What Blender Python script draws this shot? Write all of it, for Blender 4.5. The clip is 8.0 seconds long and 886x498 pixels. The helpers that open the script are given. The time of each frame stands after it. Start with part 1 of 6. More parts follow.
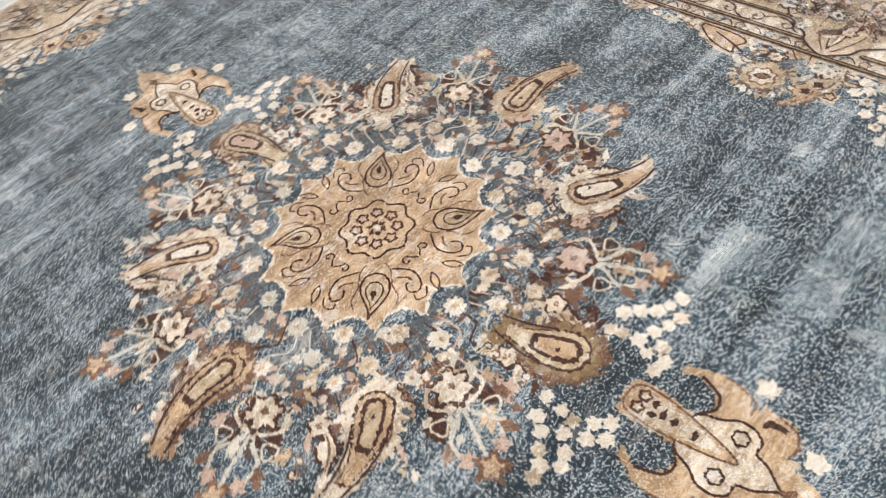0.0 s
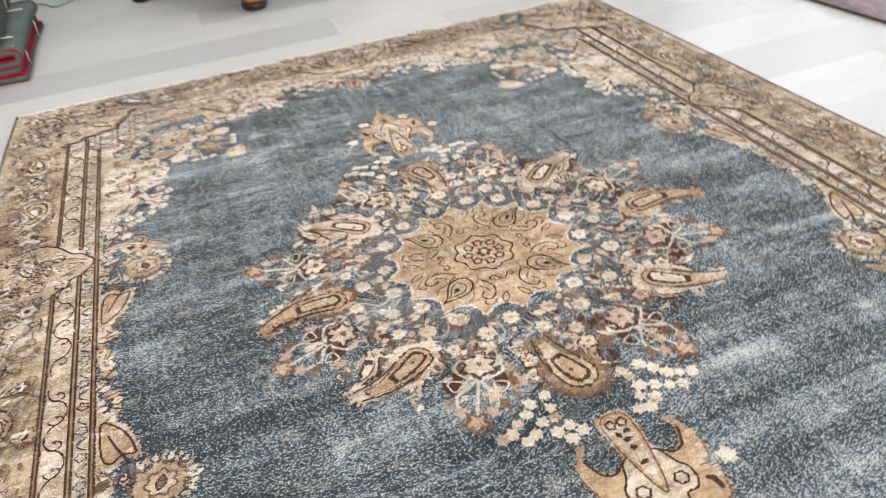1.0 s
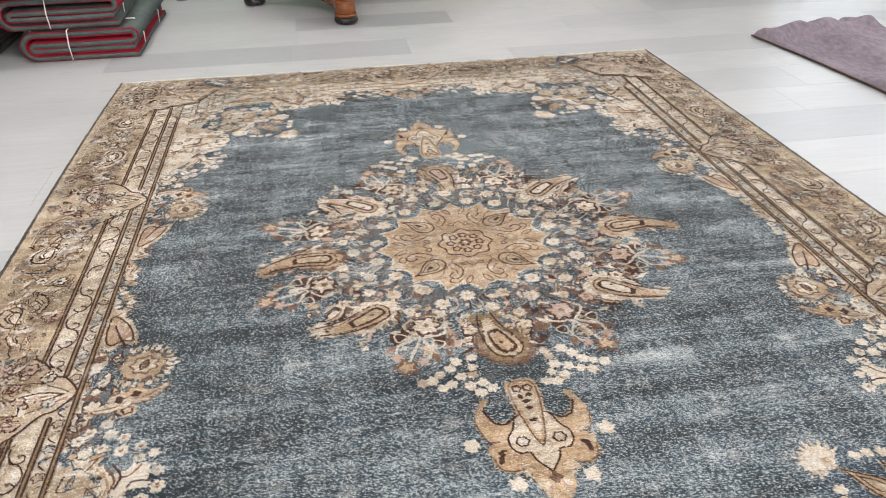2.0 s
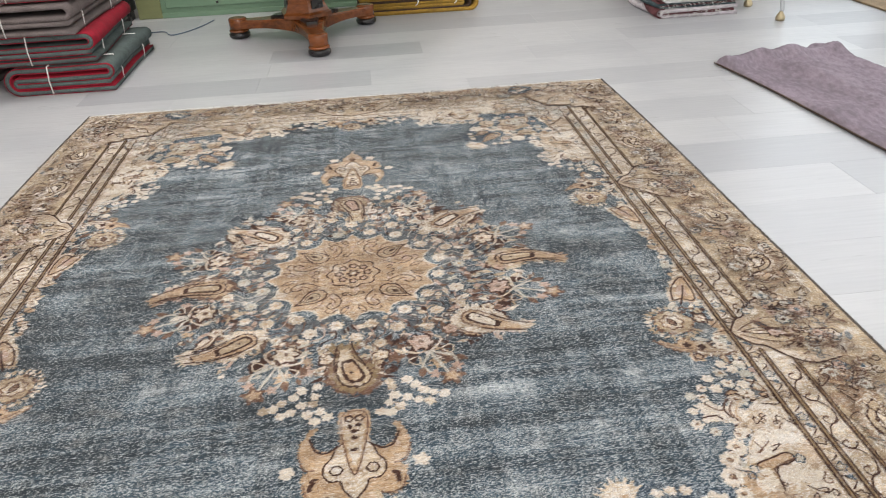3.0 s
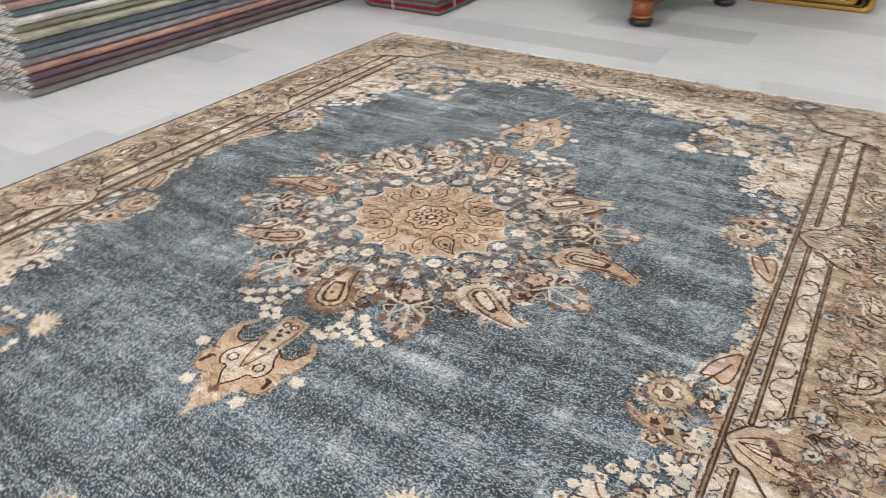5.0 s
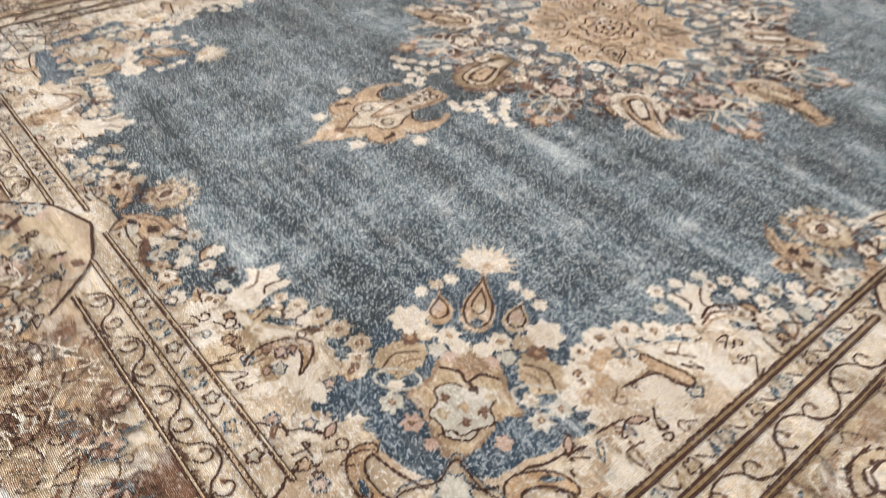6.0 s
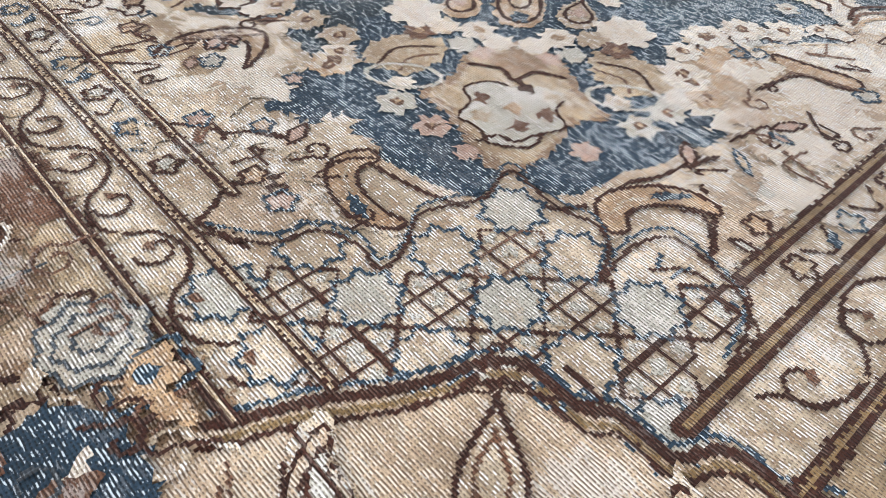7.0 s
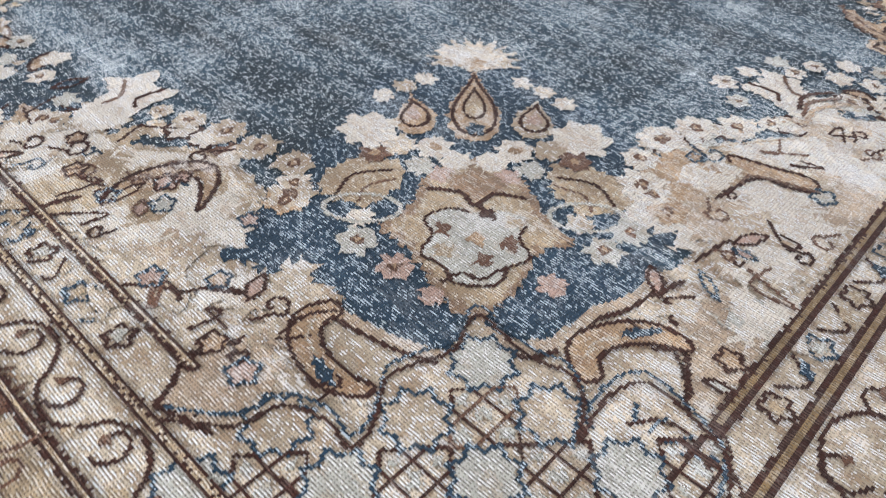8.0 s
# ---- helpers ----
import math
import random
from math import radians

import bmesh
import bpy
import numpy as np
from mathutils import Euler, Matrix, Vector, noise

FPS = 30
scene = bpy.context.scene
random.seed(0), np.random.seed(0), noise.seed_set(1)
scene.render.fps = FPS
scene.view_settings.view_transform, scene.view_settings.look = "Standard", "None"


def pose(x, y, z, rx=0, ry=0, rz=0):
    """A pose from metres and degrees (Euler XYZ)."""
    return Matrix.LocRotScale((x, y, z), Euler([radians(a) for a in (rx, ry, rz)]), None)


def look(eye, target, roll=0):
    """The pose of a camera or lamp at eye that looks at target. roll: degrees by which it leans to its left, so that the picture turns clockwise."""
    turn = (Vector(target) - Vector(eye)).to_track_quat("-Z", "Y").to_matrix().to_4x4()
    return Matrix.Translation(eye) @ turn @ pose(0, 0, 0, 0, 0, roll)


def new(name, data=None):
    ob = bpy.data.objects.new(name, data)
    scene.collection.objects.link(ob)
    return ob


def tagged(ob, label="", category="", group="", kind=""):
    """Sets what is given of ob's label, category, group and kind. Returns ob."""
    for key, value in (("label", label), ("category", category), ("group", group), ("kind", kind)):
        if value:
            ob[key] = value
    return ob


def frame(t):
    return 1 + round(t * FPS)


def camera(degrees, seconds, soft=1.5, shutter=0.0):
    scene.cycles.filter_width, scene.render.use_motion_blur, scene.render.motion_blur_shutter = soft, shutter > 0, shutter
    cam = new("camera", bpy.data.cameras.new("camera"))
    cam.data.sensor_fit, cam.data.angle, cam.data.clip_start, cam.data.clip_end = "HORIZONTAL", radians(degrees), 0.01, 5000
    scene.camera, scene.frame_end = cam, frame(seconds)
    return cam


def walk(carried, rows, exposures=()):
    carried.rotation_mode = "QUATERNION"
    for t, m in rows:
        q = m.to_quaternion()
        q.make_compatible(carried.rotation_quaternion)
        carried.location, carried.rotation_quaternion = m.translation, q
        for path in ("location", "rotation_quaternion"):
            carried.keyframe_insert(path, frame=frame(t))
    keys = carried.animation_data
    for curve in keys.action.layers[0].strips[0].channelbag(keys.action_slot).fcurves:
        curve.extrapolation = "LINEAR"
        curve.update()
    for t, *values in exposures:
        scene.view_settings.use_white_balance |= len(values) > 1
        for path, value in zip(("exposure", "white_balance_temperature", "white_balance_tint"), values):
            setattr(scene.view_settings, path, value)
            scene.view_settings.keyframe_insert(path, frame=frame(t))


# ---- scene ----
cam = camera(62.4, 8.0, soft=1.0, shutter=0.25)
PATH = [
    (0, (-0.448, -0.766, 0.96), (0.331, 0.261, -0.569), -12.9),
    (0.5, (-0.484, -1.003, 0.959), (0.154, 0.266, -0.449), -8.4),
    (1, (-0.475, -1.222, 0.96), (0.011, 0.334, -0.199), -6.1),
    (1.2, (-0.473, -1.308, 0.946), (-0.024, 0.326, -0.117), -4.5),
    (2.3, (-0.205, -1.607, 0.973), (0.016, 0.082, -0.074), -0.7),
    (2.5, (-0.127, -1.643, 0.983), (0.06, 0.058, -0.052), -1.1),
    (3, (0.094, -1.622, 0.998), (0.244, 0.104, -0.001), -2.7),
    (3.5, (0.339, -1.57, 1.005), (0.438, 0.16, 0.008), -2.6),
    (4, (0.583, -1.538, 0.979), (0.404, 0.179, -0.03), -2.4),
    (4.2, (0.66, -1.529, 0.969), (0.334, 0.161, -0.051), -2.4),
    (5.3, (0.969, -1.366, 0.892), (-0.114, -0.062, -0.17), 0.1),
    (5.5, (1.03, -1.358, 0.864), (-0.154, -0.18, -0.237), -0.0),
    (5.8, (1.046, -1.366, 0.78), (-0.157, -0.317, -0.425), 0.9),
    (6, (1.016, -1.371, 0.702), (-0.153, -0.368, -0.573), 1.2),
    (6.3, (0.967, -1.375, 0.531), (-0.145, -0.389, -0.808), 1.7),
    (6.5, (0.939, -1.362, 0.419), (-0.144, -0.374, -0.942), 2.4),
    (7, (0.91, -1.346, 0.312), (-0.092, -0.343, -1.099), 4.1),
    (7.5, (0.886, -1.327, 0.337), (-0.088, -0.298, -1.075), 3.6),
    (8, (0.861, -1.302, 0.363), (-0.106, -0.206, -1.003), 2.9),
]
walk(cam, [(t, look(eye, target, roll)) for t, eye, target, roll in PATH],
     exposures=[(0, 0.84, 6500, 10), (1.2, 0.75, 6700, 10), (2.5, 0.58, 6550, 10), (4.2, 0.55, 6550, 10), (5.5, 0.66, 6600, 10), (6.4, 0.68, 6750, 10), (7.0, 0.55, 5950, 10), (7.6, 0.5, 5780, 10), (8.0, 0.45, 5720, 10)])

# ---- light ----
world = bpy.data.worlds.new("daylight")
scene.world = world
world.use_nodes = True
wn = world.node_tree
sky = wn.nodes.new("ShaderNodeTexSky")
sky.sky_type, sky.sun_disc, sky.sun_elevation, sky.sun_rotation = "NISHITA", False, radians(42), radians(60)
wn.nodes["Background"].inputs["Strength"].default_value = 0.1
wn.links.new(sky.outputs[0], wn.nodes["Background"].inputs["Color"])
scene.view_settings.exposure = 0.0


def area_lamp(name, m, w, h, watts, colour):
    data = bpy.data.lights.new(name, "AREA")
    data.shape, data.size, data.size_y, data.energy, data.color = "RECTANGLE", w, h, watts, colour
    ob = new(name, data)
    ob.matrix_world = m
    return ob


# daylight through the shop windows behind the walk, beyond the rug and at its right
area_lamp("window_light", look((-0.2, -3.55, 1.65), (-0.5, 0, 0.7)), 5.0, 2.0, 90, (1.0, 0.96, 0.92))
area_lamp("window_light", look((3.55, 2.66, 1.45), (2.2, 0.2, 0)), 2.0, 2.2, 21, (0.95, 0.98, 1.0))
area_lamp("window_light", look((4.3, -0.9, 1.5), (0, 0.2, 0.3)), 3.6, 2.0, 15, (1.0, 0.97, 0.94))

# fill lamps added under the unseen ceiling, stronger at the left, to even the room
FILL_PANELS = [(-1.3, 0.3), (-1.1, 2.3), (0.8, 2.2), (0.9, -0.2)]
for px, py in FILL_PANELS:
    area_lamp("fill_light", pose(px, py, 2.735), 0.58, 0.58, (21 if px < 0 else 9) * (0.75 if py > 1 else 1), (1.0, 0.98, 0.95))

# ---- materials ----


def nodes_of(name):
    mat = bpy.data.materials.new(name)
    mat.use_nodes = True
    nt = mat.node_tree
    return mat, nt, nt.nodes["Principled BSDF"]


def math_node(nt, op, a, b=None, clamp=False):
    n = nt.nodes.new("ShaderNodeMath")
    n.operation, n.use_clamp = op, clamp
    for i, v in enumerate((a, b)):
        if v is None:
            continue
        if isinstance(v, (int, float)):
            n.inputs[i].default_value = v
        else:
            nt.links.new(v, n.inputs[i])
    return n.outputs[0]


def ramp(nt, fac, lo, hi, a=0.0, b=1.0):
    n = nt.nodes.new("ShaderNodeMapRange")
    n.interpolation_type = "SMOOTHSTEP"
    n.inputs["From Min"].default_value, n.inputs["From Max"].default_value = lo, hi
    n.inputs["To Min"].default_value, n.inputs["To Max"].default_value = a, b
    nt.links.new(fac, n.inputs["Value"])
    return n.outputs[0]


def mix(nt, fac, a, b, mode="MIX"):
    n = nt.nodes.new("ShaderNodeMix")
    n.data_type, n.blend_type = "RGBA", mode
    for s, v in ((n.inputs[0], fac), (n.inputs[6], a), (n.inputs[7], b)):
        if isinstance(v, (int, float)):
            s.default_value = v
        elif isinstance(v, tuple):
            s.default_value = (*v, 1)
        else:
            nt.links.new(v, s)
    return n.outputs[2]


def noise_at(nt, scale, detail=3.0, rough=0.55, coords="world", w=0.0):
    if coords == "world":
        src = nt.nodes.new("ShaderNodeNewGeometry").outputs["Position"]
    else:
        src = nt.nodes.new("ShaderNodeTexCoord").outputs["Object"]
    mp = nt.nodes.new("ShaderNodeMapping")
    mp.inputs["Scale"].default_value = scale
    mp.inputs["Location"].default_value = (w, w * 1.7, w * 0.3)
    nt.links.new(src, mp.inputs["Vector"])
    n = nt.nodes.new("ShaderNodeTexNoise")
    n.inputs["Scale"].default_value, n.inputs["Detail"].default_value, n.inputs["Roughness"].default_value = 1.0, detail, rough
    nt.links.new(mp.outputs[0], n.inputs["Vector"])
    return n.outputs["Fac"]


def bump(nt, bsdf, height, strength, dist):
    b = nt.nodes.new("ShaderNodeBump")
    b.inputs["Strength"].default_value, b.inputs["Distance"].default_value = strength, dist
    nt.links.new(height, b.inputs["Height"])
    nt.links.new(b.outputs[0], bsdf.inputs["Normal"])


def pile(name, base, worn, amount, abrash=0.35, deep=None, threads=0.8, sheen=0.2, stain=None, bald=0.8, speck=0.65, side_dark=0.0):
    """Worn hand-knotted wool: ribs along the weft, bare pale foundation, stains and faded streaks."""
    mat, nt, bs = nodes_of(name)

    def total(*terms):
        acc = math_node(nt, "MULTIPLY", terms[0][0], terms[0][1])
        for out, k in terms[1:]:
            acc = math_node(nt, "ADD", acc, math_node(nt, "MULTIPLY", out, k))
        return acc

    thread = noise_at(nt, (60, 470, 1), 4.0, 0.72)
    warp = noise_at(nt, (360, 36, 1), 2.0, 0.65, w=3.0)
    blot = noise_at(nt, (16, 19, 1), 4.0, 0.6, w=7.0)
    fleck = noise_at(nt, (95, 430, 1), 3.0, 0.7, w=41.0)
    dash = noise_at(nt, (230, 330, 1), 2.0, 0.6, w=21.0)
    mottle = noise_at(nt, (48, 64, 1), 3.0, 0.65, w=17.0)
    streak = noise_at(nt, (2.6, 55, 1), 6.0, 0.65, w=1.0)
    cloud = noise_at(nt, (1.2, 9, 1), 4.0, 0.6, w=12.0)
    broad = noise_at(nt, (6, 9, 1), 5.0, 0.65, w=27.0)
    upright = noise_at(nt, (45, 1.6, 1), 4.0, 0.6, w=33.0)
    tone = total((streak, 0.32), (cloud, 0.2), (broad, 0.33), (upright, 0.15))
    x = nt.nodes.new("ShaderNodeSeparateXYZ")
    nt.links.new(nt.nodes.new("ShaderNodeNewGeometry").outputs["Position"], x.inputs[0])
    if side_dark:
        # the field grows darker towards its left side, with an uneven border
        side_mix = total((x.outputs[0], 1.0), (noise_at(nt, (2.2, 5.0, 1), 3.0, 0.6, w=51.0), 0.9))
        tone = math_node(nt, "SUBTRACT", tone, ramp(nt, side_mix, 0.62, 0.05, 0.0, side_dark))
    drift = math_node(nt, "MULTIPLY", noise_at(nt, (50, 60, 1), 2.0, 0.6, w=31.0), 7.5)
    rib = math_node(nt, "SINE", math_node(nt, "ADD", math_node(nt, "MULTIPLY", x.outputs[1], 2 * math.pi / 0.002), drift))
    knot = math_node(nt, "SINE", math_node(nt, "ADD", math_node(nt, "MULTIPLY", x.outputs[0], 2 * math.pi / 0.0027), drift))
    col = mix(nt, ramp(nt, tone, 0.41, 0.6), tuple(c * (1 - abrash) for c in (deep or base)), tuple(min(1, c * (1 + abrash)) for c in base))
    # stains and dark specks
    col = mix(nt, ramp(nt, total((mottle, 1.0), (fleck, 0.5)), 0.775, 0.855, 0.0, speck), col, stain or tuple(c * 0.6 for c in base))
    col = mix(nt, ramp(nt, fleck, 0.45, 0.36, 0.0, min(0.6, speck + 0.15)), col, tuple(q * 0.55 for q in (deep or base)))
    # pile rubbed away to the pale foundation
    w = total((thread, 0.6), (warp, 0.35), (blot, 0.2), (tone, 0.7), (rib, 0.05))
    col = mix(nt, ramp(nt, w, 1.035, 1.075, 0.0, amount), col, worn)
    col = mix(nt, ramp(nt, total((fleck, 1.0), (tone, 0.55)), 0.86, 0.95, 0.0, amount * min(0.6, 0.15 + speck)), col, worn)
    bare = total((blot, 1.0), (fleck, 0.6), (tone, 0.3))
    col = mix(nt, ramp(nt, bare, 1.03, 1.1, 0.0, amount * bald), col, (0.72, 0.675, 0.63))
    tuft = math_node(nt, "MULTIPLY", ramp(nt, rib, 0.1, 0.6), ramp(nt, total((dash, 1.0), (tone, 0.6)), 0.8, 0.88))
    col = mix(nt, math_node(nt, "MULTIPLY", tuft, threads), col, tuple(min(0.86, q * 1.15) for q in worn))
    # shade between the ribs and knots, painted into the wool's colour
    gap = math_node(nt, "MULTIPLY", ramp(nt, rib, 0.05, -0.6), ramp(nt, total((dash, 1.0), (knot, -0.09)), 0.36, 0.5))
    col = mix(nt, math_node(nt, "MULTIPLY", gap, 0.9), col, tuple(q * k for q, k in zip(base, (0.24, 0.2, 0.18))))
    nt.links.new(col, bs.inputs["Base Color"])
    bs.inputs["Roughness"].default_value = 0.8
    bs.inputs["Specular IOR Level"].default_value = 0.25
    bs.inputs["Sheen Weight"].default_value = sheen
    bs.inputs["Sheen Roughness"].default_value = 0.5
    bump(nt, bs, total((rib, 0.16), (knot, 0.1), (thread, 1.0), (warp, 0.8)), 0.8, 0.0014)
    return mat


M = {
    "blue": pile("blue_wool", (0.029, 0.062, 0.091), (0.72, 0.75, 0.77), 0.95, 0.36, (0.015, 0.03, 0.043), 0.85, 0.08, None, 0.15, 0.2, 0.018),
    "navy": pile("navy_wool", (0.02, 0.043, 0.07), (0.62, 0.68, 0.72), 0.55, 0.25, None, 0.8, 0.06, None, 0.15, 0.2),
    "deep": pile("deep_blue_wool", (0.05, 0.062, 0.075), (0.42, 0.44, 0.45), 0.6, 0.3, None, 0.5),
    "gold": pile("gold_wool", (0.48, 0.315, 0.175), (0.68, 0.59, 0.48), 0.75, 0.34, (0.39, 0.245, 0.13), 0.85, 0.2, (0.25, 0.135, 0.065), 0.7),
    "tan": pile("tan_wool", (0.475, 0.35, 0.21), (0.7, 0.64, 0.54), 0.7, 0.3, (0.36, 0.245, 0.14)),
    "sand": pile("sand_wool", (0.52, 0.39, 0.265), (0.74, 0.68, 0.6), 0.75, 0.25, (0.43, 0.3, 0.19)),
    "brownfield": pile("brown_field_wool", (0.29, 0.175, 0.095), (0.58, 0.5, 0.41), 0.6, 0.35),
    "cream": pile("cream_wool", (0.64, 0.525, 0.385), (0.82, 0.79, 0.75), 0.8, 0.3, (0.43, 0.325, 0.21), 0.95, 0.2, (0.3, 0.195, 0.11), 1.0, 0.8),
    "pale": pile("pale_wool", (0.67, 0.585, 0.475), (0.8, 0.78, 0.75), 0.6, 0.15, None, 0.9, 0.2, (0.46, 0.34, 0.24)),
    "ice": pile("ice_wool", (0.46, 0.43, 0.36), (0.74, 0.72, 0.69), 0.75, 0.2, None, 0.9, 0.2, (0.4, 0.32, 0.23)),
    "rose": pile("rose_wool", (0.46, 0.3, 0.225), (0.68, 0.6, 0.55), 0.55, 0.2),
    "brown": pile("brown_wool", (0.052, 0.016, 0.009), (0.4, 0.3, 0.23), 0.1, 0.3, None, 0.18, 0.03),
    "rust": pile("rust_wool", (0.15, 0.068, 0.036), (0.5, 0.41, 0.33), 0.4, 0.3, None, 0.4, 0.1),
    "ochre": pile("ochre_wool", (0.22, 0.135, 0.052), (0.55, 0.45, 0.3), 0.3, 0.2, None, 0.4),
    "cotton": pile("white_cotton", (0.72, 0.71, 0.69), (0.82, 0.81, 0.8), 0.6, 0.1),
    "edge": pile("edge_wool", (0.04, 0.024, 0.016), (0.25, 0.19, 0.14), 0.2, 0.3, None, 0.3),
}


def plain(name, base, rough=0.6, vary=0.25, grain=(30, 30, 30), metal=0.0, bumpy=0.2, dist=0.002, coords="object", spec=0.5):
    mat, nt, bs = nodes_of(name)
    a = noise_at(nt, grain, 4.0, 0.6, coords)
    b = noise_at(nt, tuple(g * 0.12 for g in grain), 2.0, 0.5, coords, 4.0)
    f = math_node(nt, "ADD", math_node(nt, "MULTIPLY", a, 0.6), math_node(nt, "MULTIPLY", b, 0.4))
    col = mix(nt, ramp(nt, f, 0.3, 0.7), tuple(c * (1 - vary) for c in base), tuple(min(1, c * (1 + vary)) for c in base))
    nt.links.new(col, bs.inputs["Base Color"])
    nt.links.new(ramp(nt, a, 0.3, 0.7, rough * 0.85, min(1, rough * 1.15)), bs.inputs["Roughness"])
    bs.inputs["Metallic"].default_value = metal
    bs.inputs["Specular IOR Level"].default_value = spec
    bump(nt, bs, a, bumpy, dist)
    return mat


def plank_material():
    mat, nt, bs = nodes_of("whitewashed_laminate")
    info = nt.nodes.new("ShaderNodeObjectInfo").outputs["Random"]
    grain = noise_at(nt, (5, 90, 1), 5.0, 0.6)
    patch = noise_at(nt, (2.2, 3.5, 1), 2.0, 0.5, w=5.0)
    col = mix(nt, ramp(nt, grain, 0.3, 0.75), (0.488, 0.492, 0.506), (0.448, 0.453, 0.468))
    dark = ramp(nt, info, 0.4, 1.0, 0.0, 0.62)
    col = mix(nt, dark, col, (0.3, 0.308, 0.335))
    knot = noise_at(nt, (7, 38, 1), 1.0, 0.5, w=9.0)
    col = mix(nt, ramp(nt, knot, 0.74, 0.8, 0.0, 0.5), col, (0.3, 0.3, 0.31))
    col = mix(nt, ramp(nt, patch, 0.4, 0.7, 0.0, 0.35), col, (0.35, 0.36, 0.39))
    nt.links.new(col, bs.inputs["Base Color"])
    nt.links.new(ramp(nt, grain, 0.3, 0.7, 0.3, 0.38), bs.inputs["Roughness"])
    bs.inputs["Specular IOR Level"].default_value = 0.5
    bump(nt, bs, grain, 0.08, 0.001)
    return mat


PLANK = plank_material()
SEAM = plain("floor_underlay", (0.42, 0.42, 0.44), 0.8)
WALL = plain("wall_paint", (0.68, 0.67, 0.64), 0.85, 0.06, (3, 3, 3), coords="world")
CEIL = plain("ceiling_paint", (0.8, 0.8, 0.78), 0.9, 0.04, (3, 3, 3), coords="world")
WOODM = plain("amber_walnut", (0.15, 0.045, 0.012), 0.2, 0.45, (8, 60, 60), bumpy=0.1)
BLACKM = plain("ebonised_wood", (0.012, 0.010, 0.010), 0.3, 0.3)
FELT = plain("grey_green_felt", (0.088, 0.11, 0.108), 0.95, 0.3, (140, 140, 140), bumpy=0.6, dist=0.003, spec=0.15)
FELT2 = plain("grey_brown_felt", (0.15, 0.125, 0.122), 0.95, 0.25, (140, 140, 140), bumpy=0.6, dist=0.003, spec=0.15)
RED = plain("red_binding", (0.25, 0.013, 0.027), 0.85, 0.3, (120, 120, 120), bumpy=0.5, spec=0.2)
TIE = plain("white_twine", (0.75, 0.74, 0.72), 0.7, 0.1)
MAUVE = plain("mauve_shag", (0.255, 0.212, 0.252), 0.95, 0.28, (60, 26, 40), bumpy=0.8, dist=0.006, spec=0.15)
GREEN = plain("green_paint", (0.16, 0.26, 0.17), 0.5, 0.12, (6, 6, 20))
OLIVE = plain("olive_paint", (0.19, 0.2, 0.09), 0.5, 0.15, (6, 6, 20))
OCHRE = plain("ochre_rug", (0.33, 0.195, 0.03), 0.9, 0.25, (90, 90, 90), bumpy=0.5)
DARKB = plain("dark_brown_rug", (0.055, 0.032, 0.02), 0.95, 0.35, (90, 90, 90), bumpy=0.5)
FRINGE = plain("undyed_fringe", (0.66, 0.66, 0.64), 0.9, 0.15, (200, 200, 200), bumpy=0.5)
BRASS = plain("polished_brass", (0.55, 0.46, 0.3), 0.34, 0.1, metal=1.0, bumpy=0.03)
CHROME = plain("silver_metal", (0.75, 0.76, 0.76), 0.2, 0.08, metal=1.0, bumpy=0.03)
FRAMEW = plain("white_window_paint", (0.78, 0.8, 0.8), 0.4, 0.05)
COIR = plain("coir_mat", (0.24, 0.17, 0.1), 0.95, 0.3, (200, 200, 200), bumpy=0.7, dist=0.004)
CABLE = plain("blue_grey_cable", (0.12, 0.16, 0.22), 0.5, 0.1)
LEAFP = plain("dark_green_glaze", (0.02, 0.035, 0.015), 0.4, 0.4)

# ---- building helpers ----


def mesh_object(name, verts, faces, mats, idx=None, parent=None, label="", smooth=False):
    me = bpy.data.meshes.new(name)
    me.from_pydata(verts, [], faces)
    for m in mats if isinstance(mats, (list, tuple)) else [mats]:
        me.materials.append(m)
    if idx is not None:
        me.polygons.foreach_set("material_index", idx)
    if smooth:
        me.polygons.foreach_set("use_smooth", [True] * len(me.polygons))
    me.update()
    ob = new(name, me)
    if parent is not None:
        ob.parent = parent
    if label:
        ob["label"] = label
    return ob


def part(name, bm, material, parent, label="", smooth=False):
    me = bpy.data.meshes.new(name)
    bm.to_mesh(me)
    bm.free()
    me.materials.append(material)
    if smooth:
        me.polygons.foreach_set("use_smooth", [True] * len(me.polygons))
    ob = new(name, me)
    ob.parent = parent
    if label:
        ob["label"] = label
    return ob


def empty(name, m, label, category, group="", kind=""):
    ob = new(name)
    ob.matrix_world = m
    return tagged(ob, label, category, group, kind)


def box(x0, y0, z0, x1, y1, z1, bev=0.0):
    bm = bmesh.new()
    bmesh.ops.create_cube(bm, size=1.0, matrix=Matrix.Translation(((x0 + x1) / 2, (y0 + y1) / 2, (z0 + z1) / 2)) @ Matrix.Diagonal((x1 - x0, y1 - y0, z1 - z0, 1)))
    if bev:
        bmesh.ops.bevel(bm, geom=bm.edges[:], offset=bev, segments=2, affect="EDGES", profile=0.5)
    return bm


def lathe(profile, steps=28, m=None):
    bm = bmesh.new()
    rings = []
    for r, z in profile:
        rings.append([bm.verts.new((r * math.cos(2 * math.pi * i / steps), r * math.sin(2 * math.pi * i / steps), z)) for i in range(steps)])
    for a, b in zip(rings, rings[1:]):
        for i in range(steps):
            j = (i + 1) % steps
            bm.faces.new((a[i], a[j], b[j], b[i]))
    bm.faces.new(rings[0][::-1])
    bm.faces.new(rings[-1])
    if m is not None:
        bm.transform(m)
    bmesh.ops.recalc_face_normals(bm, faces=bm.faces[:])
    return bm


